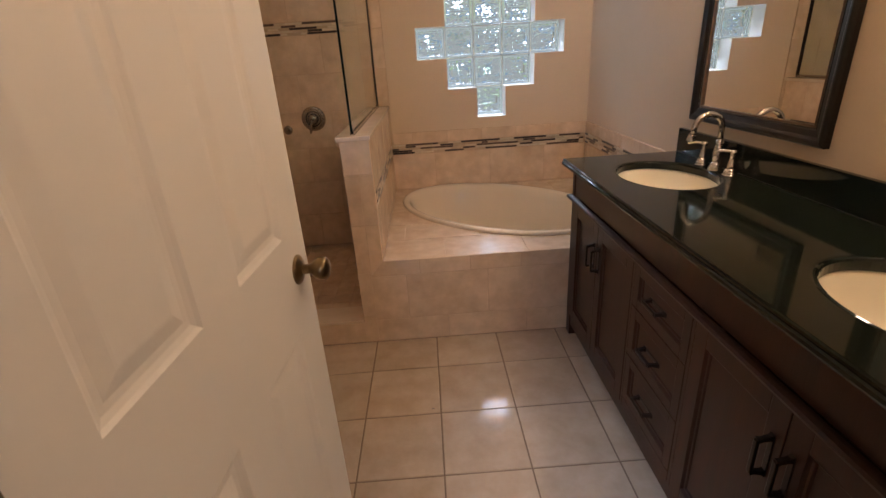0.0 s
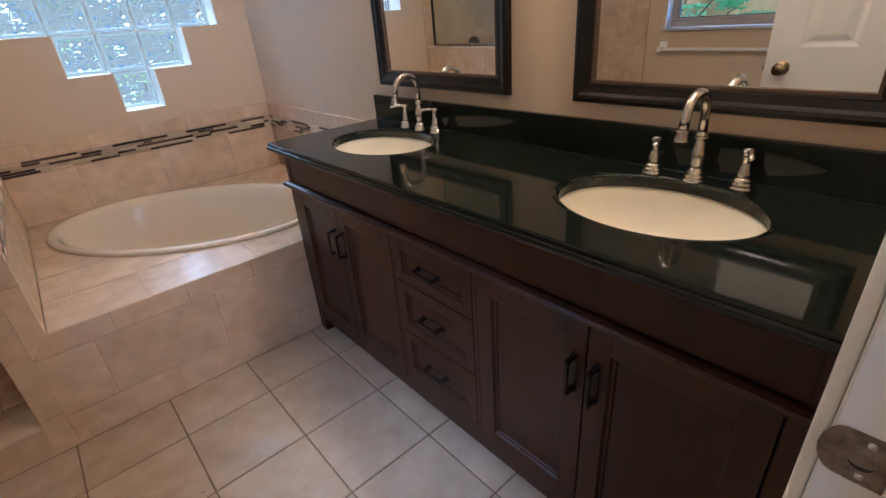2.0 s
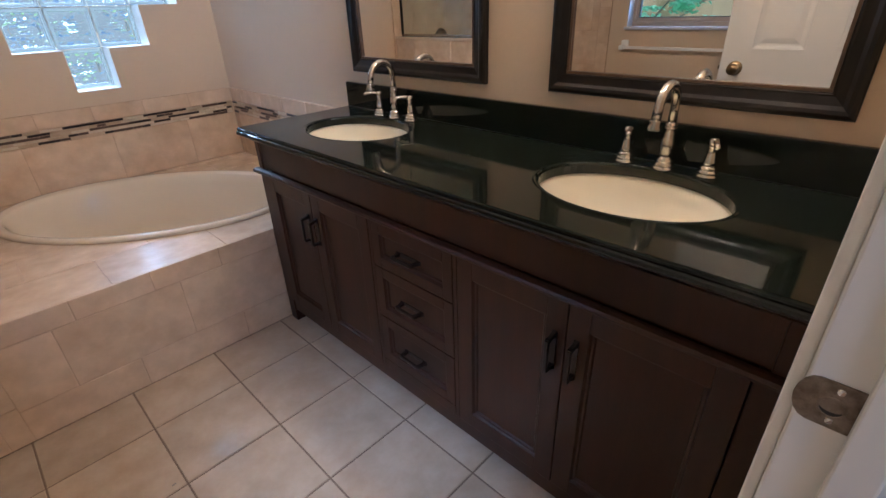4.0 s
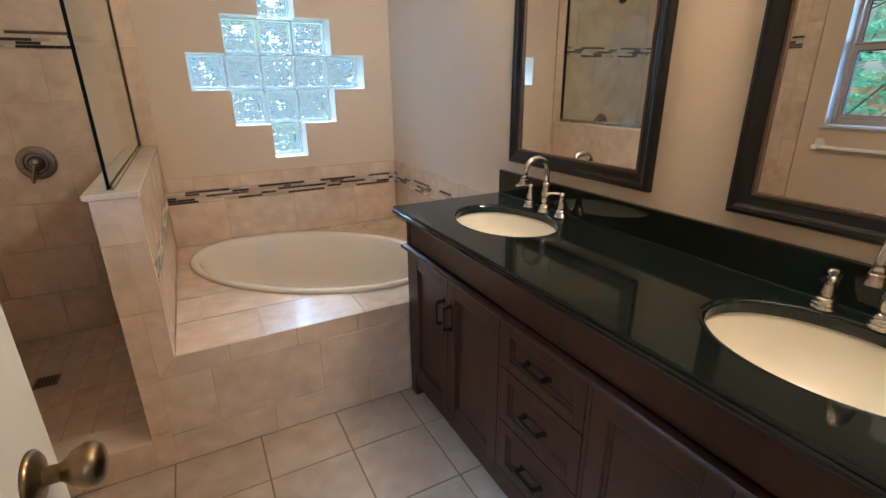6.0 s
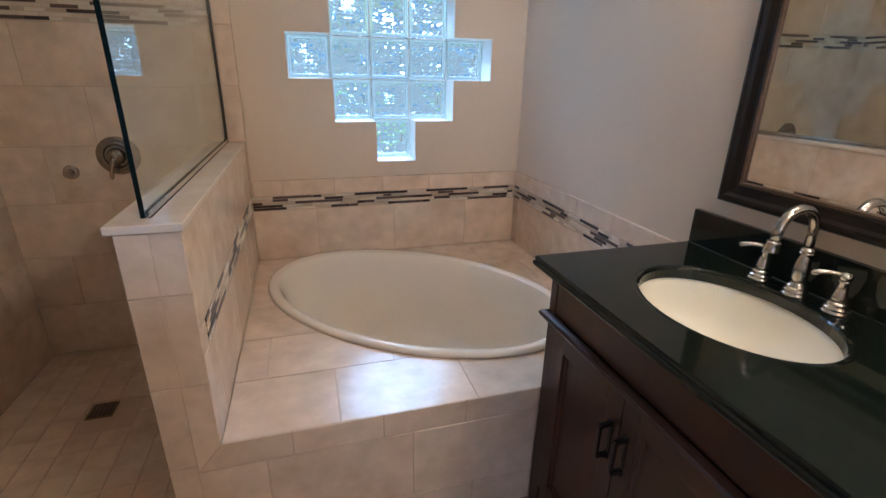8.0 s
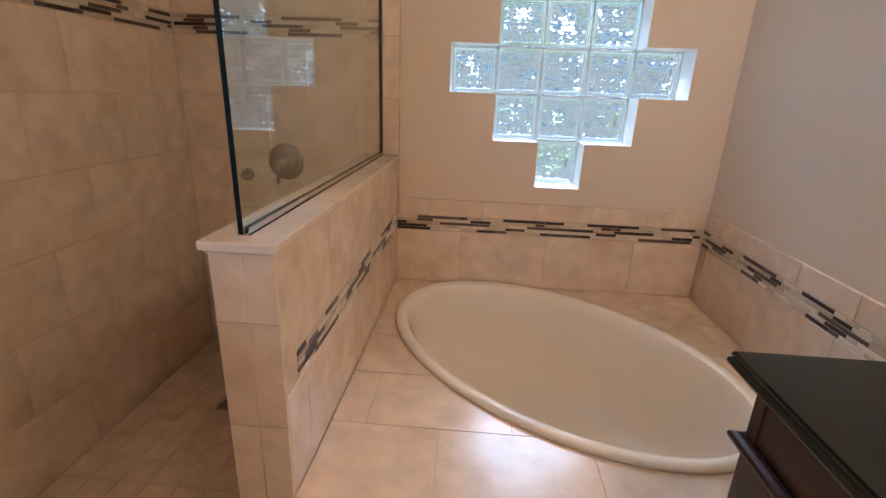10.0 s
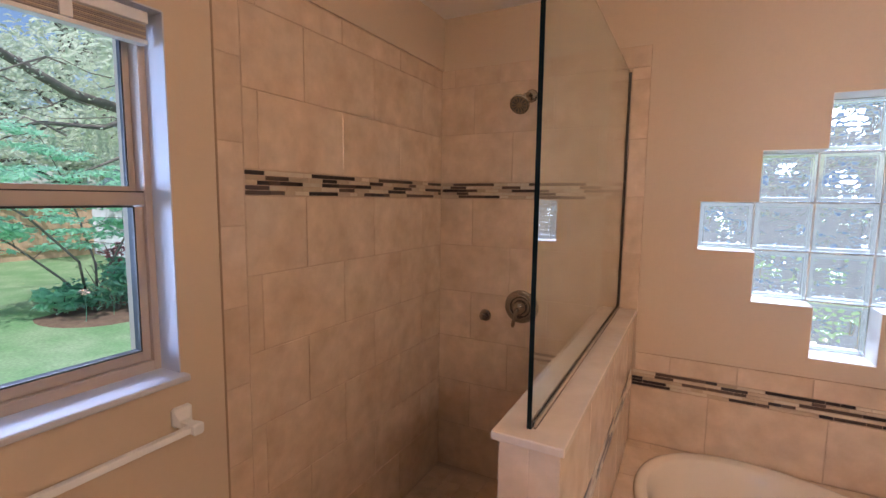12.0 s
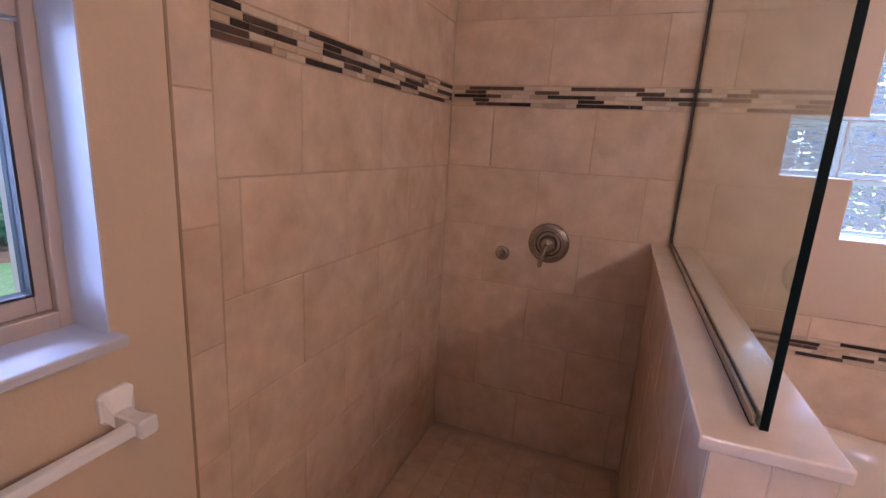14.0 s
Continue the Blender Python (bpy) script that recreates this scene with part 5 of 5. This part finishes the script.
# shower side wall
for v0, v1, first in ((SHZ, 0.307, 4.141), (0.307, 0.552, 4.337), (0.552, 0.797, 4.141), (0.797, 1.041, 4.337), (1.041, 1.286, 4.141), (1.286, 1.532, 4.337)):
    course("+x", TL, wall_shower, 4.087, TB, v0, v1, first, P)
for v0, v1, first in ((1.612, 1.848, 4.141), (1.848, 2.092, 4.337), (2.092, 2.180, 4.141)):
    course("+x", TL, wall_shower, 4.087, TB, v0, v1, first, P)
z = 0.225
course("+x", TL, wall_shower, 3.976, 4.084, 0.0, 0.225, 9, 1)
while z < 2.1:
    course("+x", TL, wall_shower, 3.994, 4.084, z, min(z + 0.2435, 2.180), 9, 1)
    z += 0.2435
slab("trim_tile", "+x", 3.976, 3.991, 0.227, 2.180, TL, TILE, wall_shower)
mosaic("+x", TL, wall_shower, 4.088, TB, 1.534, 3, 0.076)
# shower end wall
for v0, v1, first in ((SHZ, 0.307, -0.528), (0.307, 0.552, -0.735), (0.552, 0.797, -0.528), (0.797, 1.046, -0.735), (1.046, 1.290, -0.528), (1.290, 1.532, -0.735),
                      (1.612, 1.856, -0.528), (1.856, 2.092, -0.735)):
    course("-y", TB, bed_shower, TL, PX0 - 0.001 if v1 < 1.05 else -0.002, v0, v1, first, 0.398)
course("-y", TB, bed_shower, TL, 0.072, 2.092, 2.180, -0.6, 0.247)
z = CAPZ + 0.001
while z < 2.08:
    course("-y", TB, bed_shower, 0.0, 0.072, z, min(z + 0.247, 2.091), 9, 1)
    z += 0.247
mosaic("-y", TB, bed_shower, TL + 0.008, -0.001, 1.534, 5, 0.076)
# walls round the tub
course("-y", TB, bed_tub, PX1 + 0.002, TR, DECK + 0.001, 0.711, 0.366, 0.399)
mosaic("-y", TB, bed_tub, PX1 + 0.003, TR - 0.008, 0.712, 11, 0.070)
course("-y", TB, bed_tub, PX1 + 0.014, TR, 0.783, 0.862, 0.214, 0.248)
course("-x", TR, bed_side, 4.040, TB - 0.010, DECK + 0.001, 0.711, 4.86, 0.395)
mosaic("-x", TR, bed_side, 4.040, TB - 0.002, 0.712, 13, 0.070, dark=0.36)
course("-x", TR, bed_side, 4.040, TB - 0.010, 0.783, 0.862, 4.92, 0.248)
course("+x", PX1, pony, APRON + 0.010, TB - 0.010, DECK + 0.001, 0.711, 4.52, 0.395)
mosaic("+x", PX1, pony, APRON + 0.075, TB - 0.002, 0.712, 17, 0.070, dark=0.40)
course("+x", PX1, pony, APRON + 0.010, TB - 0.010, 0.783, CAPZ - 0.020, 4.32, 0.395)
for v0, v1, first in ((SHZ, 0.307, 4.4), (0.307, 0.552, 4.2), (0.552, 0.797, 4.4), (0.797, CAPZ - 0.020, 4.2)):
    course("-x", PX0, pony, APRON + 0.010, TB - 0.010, v0, v1, first, 0.398)
# end of the low wall, apron, curb


def poly_tile(pts, parent):
    """A tile of any outline facing the room."""
    bm = bmesh.new()
    e = 0.0012
    cx, cz = sum(p[0] for p in pts) / len(pts), sum(p[1] for p in pts) / len(pts)
    rs = []
    for y, k in ((APRON + 0.009, 0), (APRON + e, 0), (APRON, e)):
        rs.append([bm.verts.new((x - (k if x > cx else -k), y, z - (k if z > cz else -k))) for x, z in pts])
    for a, b in zip(rs, rs[1:]):
        for k in range(len(pts)):
            bm.faces.new([a[k], a[(k + 1) % len(pts)], b[(k + 1) % len(pts)], b[k]])
    bm.faces.new(rs[-1])
    bmesh.ops.recalc_face_normals(bm, faces=bm.faces)
    return finish("tile", bm, TILE, parent)



for a, b, off in ((PX0, -0.003, 0.0), (-0.003, PX1, 0.0)):
    z = CAPZ - 0.020
    stop_z = DECK if a > -0.01 else 0.0
    while z > stop_z + 0.01:
        z2 = max(z - (0.150 if z > 1.0 else 0.2435), stop_z)
        if a > -0.01 and z2 <= DECK + 0.001:
            poly_tile([(a + 0.0015, 0.375), (b - 0.0012, DECK - 0.002), (b - 0.0012, z - 0.0015), (a + 0.0015, z - 0.0015)], pony)
        else:
            course("-y", APRON, pony, a, b, z2, z, 9, 1)
        z = z2
poly_tile([(-0.0015, 0.3735), (0.2335, 0.3735), (0.2335, DECK - 0.001), (PX1 + 0.001, DECK - 0.001)], apron)
course("-y", APRON, apron, 0.2365, XR - 0.5, 0.372, DECK, 0.4835, 0.2485)
course("-y", APRON, apron, -0.003, XR - 0.5, 0.130, 0.372, 0.165, 0.404)
course("-y", APRON, apron, -0.003, XR - 0.5, 0.0, 0.130, 0.360, 0.404)
course("-y", APRON, curb, TL, PX0, 0.0, 0.117, -0.30, 0.404)


def deck_tile(x0, x1, y0, y1):
    """A deck tile; where the tub crosses it, it is cut back under the rim."""
    pts = [(x, y) for x in (x0, (x0 + x1) / 2, x1) for y in (y0, (y0 + y1) / 2, y1)]
    hits = [in_tub(x, y, 0.02) for x, y in pts]
    if all(hits):
        return
    if not any(in_tub(x, y, 0.0) for x, y in pts + [(x0 + (x1 - x0) * k / 8, y) for k in range(9) for y in (y0, y1)] + [(x, y0 + (y1 - y0) * k / 8) for k in range(9) for x in (x0, x1)]):
        slab("tile", "+z", x0, x1, y0, y1, DECK, TILE, deck)
        return
    nx, ny = max(2, round((x1 - x0) / 0.014)), max(2, round((y1 - y0) / 0.014))
    xs, ys = span(x0, x1, nx), span(y0, y1, ny)
    ob = cells("tile", xs, ys, lambda i, j: not in_tub((xs[i] + xs[i + 1]) / 2, (ys[j] + ys[j + 1]) / 2, 0.022), lambda u, v, t: (u, v, t), DECK - 0.006, DECK, TILE)
    ob.parent = deck


rows_y = [APRON + 0.001, 4.266, 4.516, 4.766, 5.016, 5.266, TB]
for r, (y0, y1) in enumerate(zip(rows_y, rows_y[1:])):
    x = PX1 + 0.001
    nxt = 0.368 if r % 2 == 0 else 0.160
    while x < TR - 0.02:
        x1 = min(nxt, TR)
        deck_tile(x + (0.0015 if x > PX1 + 0.01 else 0), x1 - 0.0015, y0 + 0.0015, y1 - 0.0015)
        x, nxt = x1, nxt + 0.404

# floor tiles
fx = [0.603 + 0.3095 * k for k in range(-6, 4)]
fy = [APRON + 0.003, 3.752] + [3.752 - 0.3095 * k for k in range(1, 16)]
for i in range(len(fx) - 1):
    for j in range(len(fy) - 1):
        x0, x1 = max(fx[i], XL), min(fx[i + 1], XR - 0.001)
        y1, y0 = fy[j], fy[j + 1]
        if x1 - x0 < 0.02 or y0 < -0.6:
            continue
        slab("floor_tile", "+z", x0 + 0.0025, x1 - 0.0025, y0 + 0.0025, y1 - 0.0025, 0.0, FLOORTILE, floor, thick=0.007, edge=0.002)
# shower floor: small tiles round the drain
M = 0.1025
for i in range(8):
    for j in range(11):
        x0, y0 = TL + 0.004 + i * M, APRON + 0.152 + j * M
        x1, y1 = min(x0 + M, PX0 - 0.001), min(y0 + M, TB)
        if x1 - x0 < 0.02 or y1 - y0 < 0.02 or (x0 < -0.545 + 0.05 and x1 > -0.545 - 0.05 and y0 < 4.80 + 0.05 and y1 > 4.80 - 0.05):
            continue
        slab("small_tile", "+z", x0 + 0.0015, x1 - 0.0015, y0 + 0.0015, y1 - 0.0015, SHZ, TILE, shower_floor, thick=0.005, edge=0.0012)
